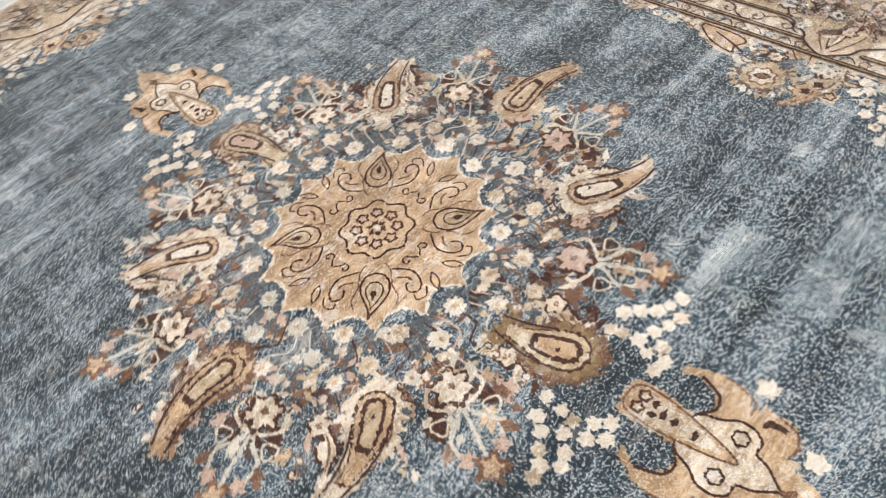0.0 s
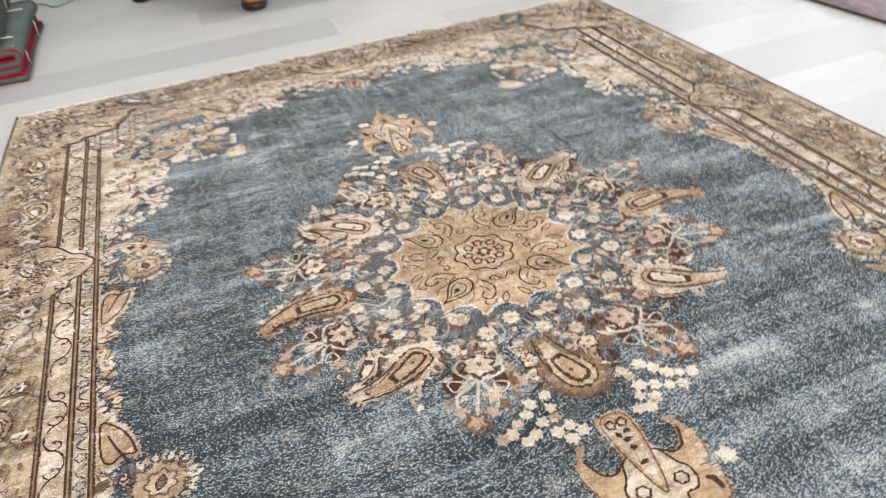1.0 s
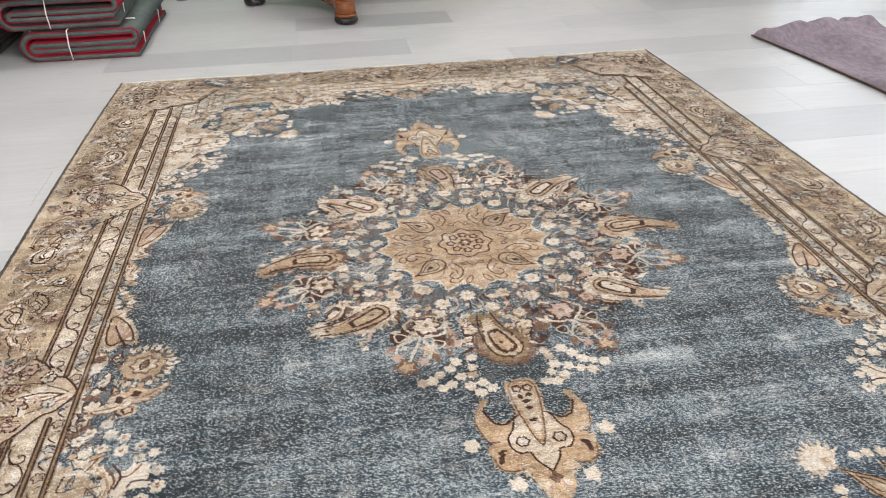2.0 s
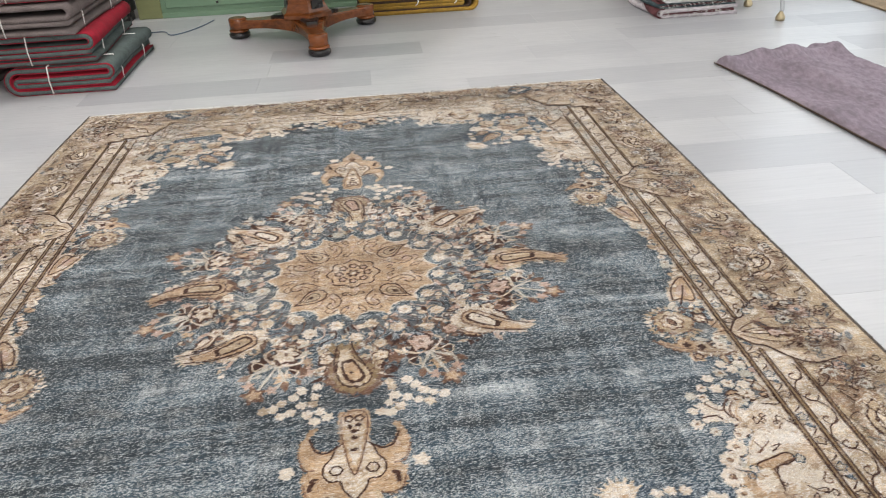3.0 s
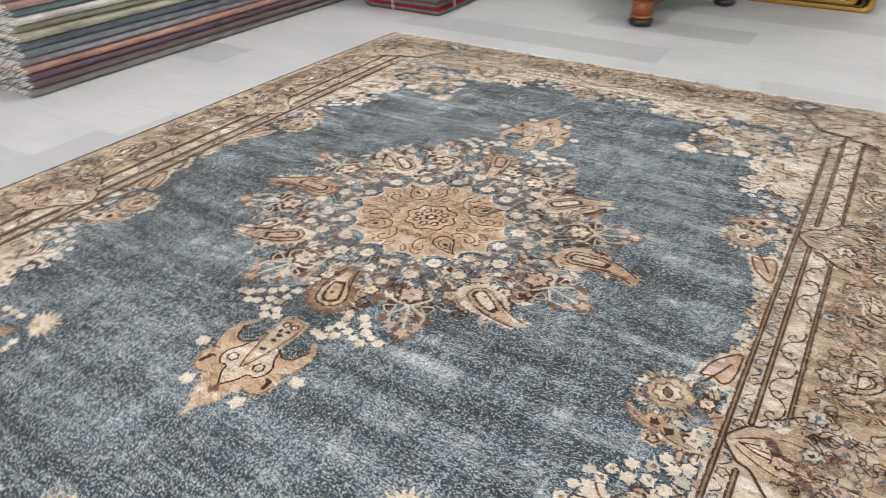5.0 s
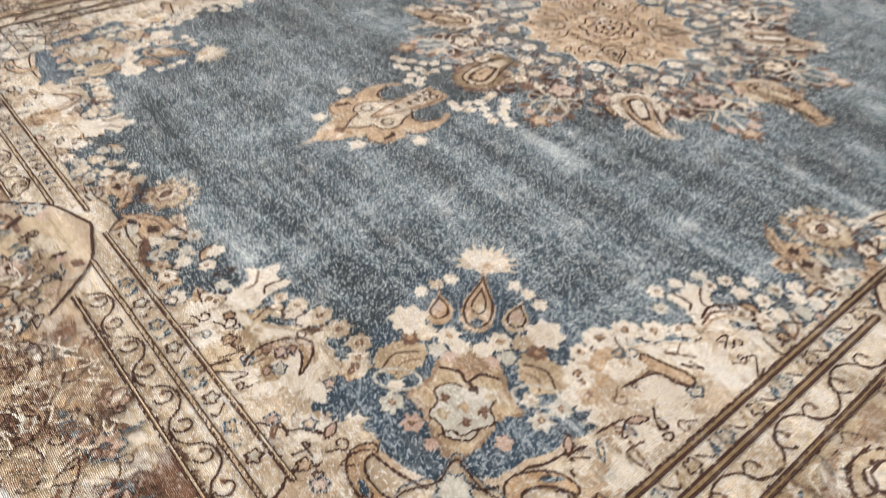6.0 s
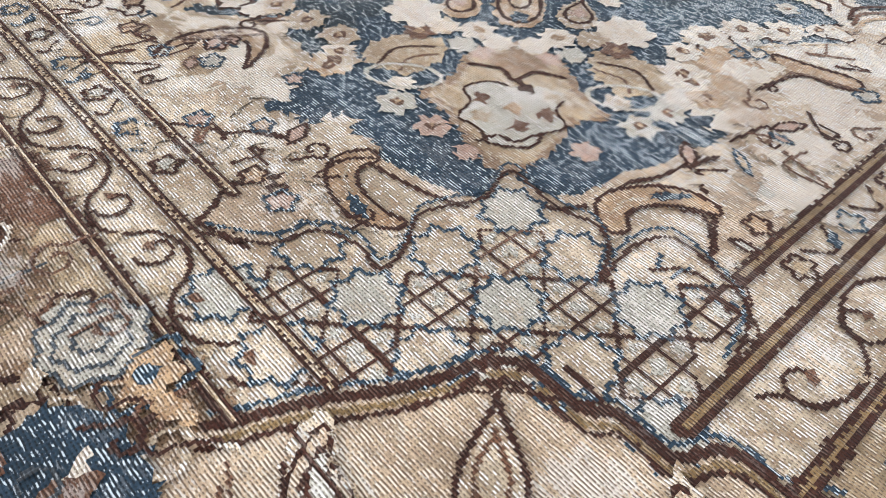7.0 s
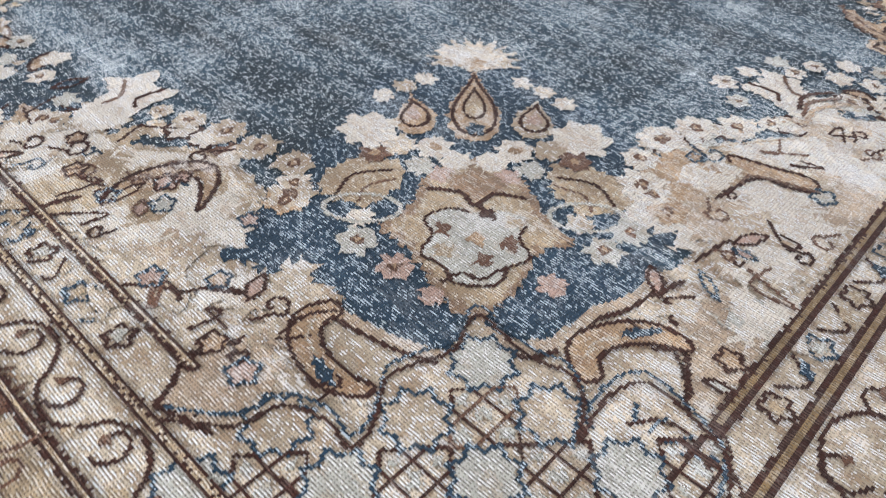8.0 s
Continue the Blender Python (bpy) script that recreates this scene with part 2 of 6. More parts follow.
def tube(points, radius, sides=8):
    bm = bmesh.new()
    rings = []
    pts = [Vector(p) for p in points]
    for i, p in enumerate(pts):
        d = (pts[min(i + 1, len(pts) - 1)] - pts[max(i - 1, 0)]).normalized()
        u = d.orthogonal().normalized() if i == 0 else (u - u.dot(d) * d).normalized()
        v = d.cross(u)
        r = radius(i / (len(pts) - 1)) if callable(radius) else radius
        rings.append([bm.verts.new(p + r * (math.cos(2 * math.pi * k / sides) * u + math.sin(2 * math.pi * k / sides) * v)) for k in range(sides)])
    for a, b in zip(rings, rings[1:]):
        for k in range(sides):
            j = (k + 1) % sides
            bm.faces.new((a[k], a[j], b[j], b[k]))
    bm.faces.new(rings[0][::-1])
    bm.faces.new(rings[-1])
    bmesh.ops.recalc_face_normals(bm, faces=bm.faces[:])
    return bm


# ---- room shell (metres) ----
X0, X1, Y0, Y1, H = -3.3, 4.4, -3.7, 3.46, 2.8
floor_bed = part("floor", box(X0, Y0, -0.06, X1, Y1, -0.0035), SEAM, None)
tagged(floor_bed, "whitewashed grey wood-look laminate plank floor", "floor", kind="structure")
tagged(part("ceiling", box(X0, Y0, H, X1, Y1, H + 0.1), CEIL, None), "plain white painted ceiling over the room", "ceiling", kind="structure")
tagged(part("wall_west", box(X0 - 0.15, Y0, 0, X0, Y1, H), WALL, None), "plain off-white painted wall", "wall", kind="structure")
tagged(part("wall_north", box(X0, Y1, 0, 2.42, Y1 + 0.15, H), WALL, None), "plain off-white painted wall behind the cabinet", "wall", kind="structure")
tagged(part("wall_return", box(2.42, 2.78, 0, 2.52, Y1 + 0.15, H), WALL, None), "short off-white wall beside the shop window", "wall", kind="structure")


def window_wall(name, label, along, fixed, lo, hi, sill, head, openings, thick=0.14):
    """A wall along x or y at a fixed place, with glazed openings through it."""
    root = new(name)
    tagged(root, label, "window wall", kind="structure")

    def put(nm, a0, b0, z0, a1, b1, z1, mat, par, lab="", bev=0.0):
        if along == "x":
            return part(nm, box(a0, b0, z0, a1, b1, z1, bev), mat, par, lab)
        return part(nm, box(b0, a0, z0, b1, a1, z1, bev), mat, par, lab)

    f0, f1 = fixed, fixed + thick
    if sill > 0:
        put("wall_below", lo, f0, 0, hi, f1, sill, WALL, root)
    put("wall_above", lo, f0, head, hi, f1, H, WALL, root)
    at = lo
    for a, b in openings:
        if a > at:
            put("pier", at, f0, sill, a, f1, head, WALL, root)
        win = new("window")
        win.parent = root
        put("frame_bottom", a, f0 + 0.04, sill, b, f1 - 0.02, sill + 0.09, FRAMEW, win, bev=0.006)
        put("frame_top", a, f0 + 0.04, head - 0.07, b, f1 - 0.02, head, FRAMEW, win, bev=0.006)
        put("frame_side", a, f0 + 0.04, sill + 0.09, a + 0.06, f1 - 0.02, head - 0.07, FRAMEW, win, bev=0.006)
        put("frame_side", b - 0.06, f0 + 0.04, sill + 0.09, b, f1 - 0.02, head - 0.07, FRAMEW, win, bev=0.006)
        glass = put("pane", a + 0.06, f0 + 0.085, sill + 0.09, b - 0.06, f0 + 0.091, head - 0.07, GLASS, win)
        glass.visible_shadow = False
        at = b
    if at < hi:
        put("pier", at, f0, sill, hi, f1, head, WALL, root)
    return root


GLASS = bpy.data.materials.new("window_glass")
GLASS.use_nodes = True
gb = GLASS.node_tree.nodes["Principled BSDF"]
gb.inputs["Transmission Weight"].default_value, gb.inputs["Roughness"].default_value, gb.inputs["IOR"].default_value = 1.0, 0.0, 1.45
window_wall("window_1", "wide white-framed shop window at floor level", "x", 2.78, 2.52, X1, 0.0, 2.5, [(2.56, 3.42), (3.48, 4.34)])
window_wall("window_2", "wide shop front glazing beside the entrance", "x", Y0 - 0.14, X0, X1, 0.25, 2.6, [(-2.0, 0.55), (0.65, 3.2)])
window_wall("window_3", "tall shop window in the side wall", "y", X1, Y0, 2.78, 0.25, 2.6, [(-2.7, -0.95), (-0.85, 0.9)])

glow = bpy.data.materials.new("pale_daylight_haze")
glow.use_nodes = True
gn = glow.node_tree
em = gn.nodes.new("ShaderNodeEmission")
em.inputs["Color"].default_value, em.inputs["Strength"].default_value = (0.8, 0.93, 1.0, 1), 1.0
gn.links.new(em.outputs[0], gn.nodes["Material Output"].inputs["Surface"])
tagged(mesh_object("backdrop", [(1.5, 9, -1), (9, 9, -1), (9, 9, 5), (1.5, 9, 5)], [(0, 1, 2, 3)], glow), "pale bright street beyond the shop window", "backdrop", kind="structure")
tagged(part("ground", box(-40, -40, -0.5, 40, 40, -0.2), plain("pavement_stone", (0.4, 0.39, 0.37), 0.8, coords="world"), None), "pale stone pavement outside the shop", "ground", kind="structure")

# made-up fixtures that carry the fill lamps, out of view
DIFFUSER = bpy.data.materials.new("fill_diffuser")
DIFFUSER.use_nodes = True
db = DIFFUSER.node_tree.nodes["Principled BSDF"]
db.inputs["Emission Color"].default_value, db.inputs["Emission Strength"].default_value = (1, 0.98, 0.95, 1), 2.0
for px, py in FILL_PANELS:
    lamp = empty("fill_panel", pose(px, py, 0), "flat white square fill light, added unseen under the ceiling", "ceiling light", "ceiling light panels")
    part("frame", box(-0.31, -0.31, 2.745, 0.31, 0.31, 2.8, 0.004), FRAMEW, lamp)
    part("diffuser", box(-0.29, -0.29, 2.74, 0.29, 0.29, 2.745), DIFFUSER, lamp, "glowing white diffuser of the added fill light")

import collections
import mathutils

# ---- the rug: drawn in design units, 1.5 to the half width ----
U = 1.1 / 1.5
RUG_TOP = 0.0085
LAYER = 0.00035
rng = random.Random(7)
rug = empty("oriental_rug", Matrix(), "worn blue and gold oriental rug lying flat with star medallion", "rug")


SHEETS = collections.defaultdict(list)
THIN = 0.74
KNOT = 0.0028


def height(layer, pts, sx, sy):
    """Each area lies a hair above any that it crosses, so that none share a plane."""
    xs, ys = [p[0] * sx for p in pts], [p[1] * sy for p in pts]
    x0, x1, y0, y1 = min(xs) - 0.02, max(xs) + 0.02, min(ys) - 0.02, max(ys) + 0.02
    q = round(LAYER * layer / 0.0000036)
    while any(x0 < b[1] and b[0] < x1 and y0 < b[3] and b[2] < y1 for b in SHEETS[q]):
        q += 1
    SHEETS[q].append((x0, x1, y0, y1))
    return RUG_TOP + 0.0000036 * q


class Motif:
    """One woven figure of the rug: flat areas of dyed pile, a shade above one another."""

    def __init__(self, sx=1, sy=1):
        self.v, self.f, self.i, self.mats, self.sx, self.sy = [], [], [], [], sx, sy

    def slot(self, key):
        if key not in self.mats:
            self.mats.append(key)
        return self.mats.index(key)

    def area(self, pts, key, layer, step=0.0055, rough=0.0017):
        p = []
        for x, y in knots(pts, min(step, KNOT * 1.15) if step < 0.01 else step, rough, True):
            q = Vector((round(x / KNOT) * KNOT, round(y / KNOT) * KNOT))
            if not p or (q - p[-1]).length > 1e-6:
                p.append(q)
        if len(p) > 1 and (p[0] - p[-1]).length < 1e-6:
            p.pop()
        if len(p) < 3:
            return
        co, _, tris, _, _, _ = mathutils.geometry.delaunay_2d_cdt(p, [], [list(range(len(p)))], 1, 1e-5)
        n = len(self.v)
        z = height(layer, p, self.sx, self.sy)
        self.v += [(self.sx * x * U, self.sy * y * U, z) for x, y in co]
        for t in tris:
            a, b, c = (co[k] for k in t)
            up = ((b.x - a.x) * (c.y - a.y) - (b.y - a.y) * (c.x - a.x)) * self.sx * self.sy > 0
            self.f.append([n + k for k in (t if up else t[::-1])])
            self.i.append(self.slot(key))

    def line(self, pts, width, key, layer, step=0.0, rough=0.0):
        """A line one or more knots wide, knot by knot."""
        cells = {}
        w = width * THIN / 2
        reach = int(w / KNOT) + 1
        for (x1, y1), (x2, y2) in zip(pts, pts[1:]):
            n = max(1, int(math.hypot(x2 - x1, y2 - y1) / (KNOT * 0.5)))
            for k in range(n + 1):
                x, y = x1 + (x2 - x1) * k / n, y1 + (y2 - y1) * k / n
                if rough:
                    x, y = x + rng.gauss(0, rough * 0.6), y + rng.gauss(0, rough * 0.6)
                i, j = round(x / KNOT), round(y / KNOT)
                cells[(i, j)] = None
                for di in range(-reach, reach + 1):
                    for dj in range(-reach, reach + 1):
                        if math.hypot((i + di) * KNOT - x, (j + dj) * KNOT - y) <= w:
                            cells[(i + di, j + dj)] = None
        z = height(layer, pts, self.sx, self.sy)
        slot, seen = self.slot(key), {}
        flip = self.sx * self.sy < 0
        for i, j in cells:
            quad = []
            for p, q in ((i, j), (i + 1, j), (i + 1, j + 1), (i, j + 1)):
                if (p, q) not in seen:
                    seen[(p, q)] = len(self.v)
                    self.v.append((self.sx * (p - 0.5) * KNOT * U, self.sy * (q - 0.5) * KNOT * U, z))
                quad.append(seen[(p, q)])
            self.f.append(quad[::-1] if flip else quad)
            self.i.append(slot)

    def ring(self, pts, width, key, layer):
        self.line(list(pts) + [pts[0]], width, key, layer)

    def done(self, name, parent=None, label=""):
        # all faces look up
        ob = mesh_object(name, self.v, self.f, [M[k] for k in self.mats], self.i, parent or rug, label)
        return ob


def knots(pts, step, rough, closed):
    """Resample a line to the knot size and unsettle it as knots do."""
    out = []
    n = len(pts)
    for k in range(n if closed else n - 1):
        a, b = pts[k], pts[(k + 1) % n]
        d = math.hypot(b[0] - a[0], b[1] - a[1])
        c = max(1, round(d / step))
        for j in range(c):
            t = j / c
            out.append((a[0] + (b[0] - a[0]) * t + (rng.gauss(0, rough) if rough else 0), a[1] + (b[1] - a[1]) * t + (rng.gauss(0, rough) if rough else 0)))
    if not closed:
        out.append(pts[-1])
    return out


def smooth(pts, closed=False, sub=6):
    """A Catmull-Rom curve through a few points."""
    out, n = [], len(pts)
    for k in range(n if closed else n - 1):
        p = [pts[(k + j) % n] if closed else pts[min(max(k + j, 0), n - 1)] for j in (-1, 0, 1, 2)]
        for s in range(sub):
            t = s / sub
            out.append(tuple(0.5 * (2 * p[1][c] + (p[2][c] - p[0][c]) * t + (2 * p[0][c] - 5 * p[1][c] + 4 * p[2][c] - p[3][c]) * t * t + (3 * p[1][c] - p[0][c] - 3 * p[2][c] + p[3][c]) * t ** 3) for c in (0, 1)))
    if not closed:
        out.append(pts[-1])
    return out


def turn(pts, cx, cy, deg, s=1.0, flip=1):
    c, n = math.cos(radians(deg)), math.sin(radians(deg))
    return [(cx + s * (x * c - flip * y * n), cy + s * (x * n + flip * y * c)) for x, y in pts]


def rosette(cx, cy, r, petals=6, amp=0.18, rot=0.0, n=36):
    return [(cx + r * (1 + amp * math.cos(petals * (a - rot))) * math.cos(a), cy + r * (1 + amp * math.cos(petals * (a - rot))) * math.sin(a)) for a in (2 * math.pi * k / n for k in range(n))]


def boteh_outline(length, width, bend=0.5, fat=0.33, blunt=True):
    """A paisley: round head at the start, a tip that bends to one side. Along +x."""
    left, right = [], []
    n = 22
    for k in range(n + 1):
        t = k / n
        cx, cy = length * t, bend * length * max(0, t - 0.35) ** 2 * 1.1
        w = width * (math.sqrt(max(0.0, 1 - ((t - fat) / fat) ** 2)) if t < fat else (0.42 + 0.58 * (0.5 + 0.5 * math.cos(math.pi * (t - fat) / (1 - fat)))) * math.sqrt(max(0.0, 1 - ((t - fat) / (1 - fat)) ** 5)))
        if not blunt and t > fat:
            w = width * (0.5 + 0.5 * math.cos(math.pi * (t - fat) / (1 - fat))) ** 0.8
        ang = math.atan(2 * bend * 1.1 * max(0, t - 0.35))
        left.append((cx - w * math.sin(ang), cy + w * math.cos(ang)))
        right.append((cx + w * math.sin(ang), cy - w * math.cos(ang)))
    return left + right[::-1]


def shrink(pts, k):
    cx, cy = sum(p[0] for p in pts) / len(pts), sum(p[1] for p in pts) / len(pts)
    return [(cx + (x - cx) * k, cy + (y - cy) * k) for x, y in pts]


def boteh(m, cx, cy, deg, length, width, layer, flip=1, tones=("gold", "brown", "gold", "rust", "cream"), bend=0.55, fringe=None):
    o = boteh_outline(length, width, bend)
    o = [(x - length * 0.4, y) for x, y in o]
    if fringe:
        m.area(turn([(x, y) for x, y in shrink(o, 1.22)], cx, cy, deg, 1, flip), fringe, layer - 1, rough=0.004)
    for j, (key, k) in enumerate(zip(tones, (1.0, 0.8, 0.73, 0.46, 0.37))):
        m.area(turn(shrink(o, k), cx, cy, deg, 1, flip), key, layer + j, rough=0.0032 if j == 0 else 0.0016)
    m.line(turn(smooth([(-length * 0.2, -width * 0.1), (-length * 0.08, width * 0.16), (length * 0.06, -width * 0.06), (length * 0.2, width * 0.12)]), cx, cy, deg, 1, flip), width * 0.13, "brown", layer + 5)
    m.line(turn(smooth([(-length * 0.3, width * 0.2), (-length * 0.1, width * 0.62), (length * 0.25, width * 0.42), (length * 0.5, width * 0.4)]), cx, cy, deg, 1, flip), width * 0.1, tones[3], layer + 5)
    m.line(turn(smooth([(-length * 0.26, -width * 0.4), (length * 0.05, -width * 0.62), (length * 0.35, -width * 0.2)]), cx, cy, deg, 1, flip), width * 0.1, tones[1], layer + 5)


def flower(m, cx, cy, r, layer, tone="pale", heart="rust", petals=6, rim=None):
    rot = rng.random() * 6
    if rim:
        m.area(rosette(cx, cy, r * 1.28, petals, 0.12, rot, 30), rim, layer)
    m.area(rosette(cx, cy, r, petals, 0.16, rot, 30), tone, layer + 1)
    if heart:
        m.area(rosette(cx, cy, r * 0.34, 5, 0.2, rot, 14), heart, layer + 2)
        m.area(rosette(cx, cy, r * 0.16, 4, 0.1, rot, 8), "gold", layer + 3)


def scroll(cx, cy, r, deg, turns=1.1, flip=1, tail=1.6):
    pts = [(-r * tail * 1.3, -r * 0.9), (-r * tail * 0.6, r * 0.2)]
    n = 16
    for k in range(n + 1):
        a = math.pi * 0.75 - 2 * math.pi * turns * k / n
        rr = r * (1 - 0.72 * k / n)
        pts.append((rr * math.cos(a), rr * math.sin(a)))
    return turn(pts, cx, cy, deg, 1, flip)


def leaf(cx, cy, length, width, deg):
    return turn([(length * (t - 0.5), width * math.sin(math.pi * t) * s) for s, ts in ((1, range(0, 9)), (-1, range(8, 0, -1))) for t in (k / 8 for k in ts)], cx, cy, deg)


QUARTERS = [(1, 1), (-1, 1), (1, -1), (-1, -1)]

# body: thick edge, slightly bowed long sides
N = 60
side = [(1.496 + 0.026 * math.sin(math.pi * k / N) + 0.005 * math.sin(9 * k / N), -1.985 + 3.97 * k / N) for k in range(N + 1)]
far = [(1.5 - 3.0 * k / N, 1.985 + 0.01 * math.sin(5 * math.pi * k / N)) for k in range(1, N)]
outline = side + far + [(-x, -y) for x, y in side] + [(-x, -y) for x, y in far]
nb = len(outline)
verts = [(x * U, y * U, 0.0005) for x, y in outline] + [(x * U, y * U, RUG_TOP - 0.001) for x, y in outline]
verts += [(x * U * 0.998, y * U * 0.9985, RUG_TOP) for x, y in outline]
faces = [(k, (k + 1) % nb, nb + (k + 1) % nb, nb + k) for k in range(nb)] + [(nb + k, nb + (k + 1) % nb, 2 * nb + (k + 1) % nb, 2 * nb + k) for k in range(nb)]
faces.append(list(range(2 * nb, 3 * nb)))
faces.append(list(range(nb))[::-1])
mesh_object("rug_body", verts, faces, [M["tan"], M["edge"]], [1] * (2 * nb) + [0, 1], rug, "tan woven ground of the rug's wide border")
for s in (1, -1):
    m = Motif(1, 1)
    m.line([(s * (x - 0.005), y) for x, y in side], 0.014, "edge", 1, rough=0.0012)
    m.done("selvedge", label="dark brown overcast selvedge")
    e = Motif()
    e.line([(x * -s, s * (y - 0.004)) for x, y in far], 0.024, "cotton", 1, rough=0.0035)
    e.done("end_finish", label="short pale worn end finish")
    # loose warp ends
    fv, ff = [], []
    for k in range(900):
        fx, fl, fd = rng.uniform(-1.49, 1.49) * U, rng.uniform(0.006, 0.02) * (0.5 + abs(math.sin(k * 0.013))), rng.gauss(0, 0.004)
        fy, fw = s * 1.983 * U, 0.0014
        n = len(fv)
        fv += [(fx - fw, fy - s * 0.004, RUG_TOP + 0.0012), (fx + fw, fy - s * 0.004, RUG_TOP + 0.0012), (fx + fd, fy + s * fl, 0.0015), (fx, fy + s * 0.004, RUG_TOP + 0.0026)]
        ff += [(n, n + 3, n + 2), (n + 3, n + 1, n + 2), (n, n + 1, n + 3)]
    tagged(mesh_object("end_fringe", fv, ff, FRINGE, None, rug, "short frayed white fringe"), kind="stuff")

# inner frame of the guard bands
m = Motif()
m.area([(-1.25, -1.76), (1.25, -1.76), (1.25, 1.76), (-1.25, 1.76)], "cream", 1, 0.02, 0.001)
m.done("guard_band", label="cream band with scrolls between brown lines")

# open field
quarter = [(1.112, 0.0), (1.113, 0.1), (1.1, 0.2), (1.106, 0.34), (1.1, 0.5), (1.106, 0.62), (1.1, 0.75), (1.06, 0.805), (1.015, 0.862), (0.996, 0.937), (0.945, 1.006), (0.925, 1.05), (0.927, 1.107), (0.962, 1.154), (0.985, 1.2), (1.008, 1.212), (1.0, 1.283), (0.998, 1.33), (0.974, 1.38), (0.966, 1.412), (0.938, 1.44), (0.915, 1.478), (0.886, 1.503), (0.836, 1.511), (0.783, 1.506), (0.738, 1.51), (0.7, 1.522), (0.683, 1.493), (0.645, 1.458), (0.608, 1.452), (0.545, 1.454), (0.472, 1.512), (0.397, 1.528), (0.367, 1.56), (0.33, 1.605), (0.2, 1.615), (0.1, 1.6)]
full = quarter + [(-x, y) for x, y in quarter[::-1]] + [(-x, -y) for x, y in quarter[1:]] + [(x, -y) for x, y in quarter[::-1][:-1]]
m = Motif()
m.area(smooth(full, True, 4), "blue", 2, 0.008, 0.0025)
m.done("field", label="faded slate blue open field with pale abrash streaks")

# guard lines: brown pairs with an ochre core, broken by cartouches
for sx, sy in QUARTERS:
    for x, lo, hi in ((1.122, 0.0, 1.385), (1.172, 0.0, 0.47), (1.172, 0.63, 1.535), (1.246, 0.0, 0.40), (1.246, 0.69, 1.52)):
        m = Motif(sx, sy)
        m.line([(x, lo), (x, hi)], 0.0195, "brown", 9, rough=0.0012)
        m.line([(x, lo), (x, hi - 0.004)], 0.0062, "ochre", 10, rough=0.0008)
        m.done("guard_line", label="dark brown line with an ochre core")
    for y, lo, hi in ((1.636, 0.05, 0.79), (1.687, 0.12, 1.0), (1.75, 0.2, 0.98)):
        m = Motif(sx, sy)
        m.line([(lo, y), (hi, y)], 0.0135 if sy < 0 else 0.008, "brown" if sy < 0 else "rust", 9, rough=0.0014)
        m.line([(lo, y), (hi, y)], 0.003, "tan", 10, rough=0.0008)
        m.done("guard_line", label="dark brown double line")

# running vines with curls, and small flowers, inside the guard bands


def vine(m, mid, lo, hi, along_y, amp, period):
    """A waving stem with a curl in every bend."""
    put = (lambda a, b: (b, a)) if along_y else (lambda a, b: (a, b))
    n = max(8, round((hi - lo) / 0.006))
    wave = lambda a: math.copysign(abs(math.sin(2 * math.pi * a / period)) ** 0.6, math.sin(2 * math.pi * a / period))
    m.line([put(lo + (hi - lo) * k / n, mid + amp * wave(lo + (hi - lo) * k / n)) for k in range(n + 1)], 0.0055, "brown", 4)
    k = 0
    a = lo + period / 4
    while a < hi - 0.012:
        s = 1 if k % 2 else -1
        curl = []
        for j in range(13):
            t = j / 12
            ang = -s * math.pi / 2 + s * 2 * math.pi * 0.78 * t
            r = period * 0.13 * (1 - 0.62 * t)
            curl.append(put(a + period * 0.03 + r * math.cos(ang), mid + s * 0.003 + r * math.sin(ang)))
        m.line(curl, 0.0052, ("brown", "rust")[k % 2], 5)
        m.area(rosette(*curl[-1], 0.0055, 4, 0.2, 0, 10), ("rust", "tan")[k % 2], 6)
        m.area(leaf(*put(a - period * 0.2, mid - s * amp * 0.7), 0.02, 0.005, 40 * s + (90 if along_y else 0)), ("tan", "gold")[k % 2], 4)
        a += period / 2
        k += 1


for sx, sy in QUARTERS:
    for k in range(17):
        y = 0.02 + 0.0855 * k
        if not 0.4 < y < 0.62:
            m = Motif(sx, sy)
            vine(m, 1.209, y, y + 0.0855, True, 0.025, 0.171)
            m.done("vine_scroll")
        if y < 1.32:
            m = Motif(sx, sy)
            m.ring(rosette(1.147, y + 0.03, 0.0125, 5, 0.2), 0.005, "brown" if k % 2 else "navy", 4)
            m.area(rosette(1.147, y + 0.03, 0.006, 5, 0.2), "tan" if k % 2 else "ice", 4)
            m.line(smooth([(1.134, y - 0.03), (1.157, y - 0.01), (1.138, y + 0.01)]), 0.005, "brown", 4)
            m.area(leaf(1.15, y - 0.022, 0.028, 0.006, 40), "navy" if k % 2 else "tan", 5)
            m.done("band_flower")
    for k in range(11):
        x = 0.2 + 0.071 * k
        m = Motif(sx, sy)
        vine(m, 1.719, x, x + 0.071, False, 0.0215, 0.142)
        m.done("vine_scroll")
        if x < 0.76:
            m = Motif(sx, sy)
            m.ring(rosette(x + 0.02, 1.661, 0.0115, 5, 0.22), 0.005, ("navy", "brown")[k % 2], 4)
            m.area(rosette(x + 0.02, 1.661, 0.0065, 4, 0.1, 0, 10), ("tan", "ice")[k % 2], 4)
            m.line(smooth([(x - 0.028, 1.65), (x - 0.012, 1.668), (x - 0.02, 1.675)]), 0.005, "navy" if k % 2 else "brown", 4)
            m.area(leaf(x - 0.016, 1.656, 0.02, 0.005, 30), ("tan", "navy")[k % 2], 5)
            m.done("band_flower")

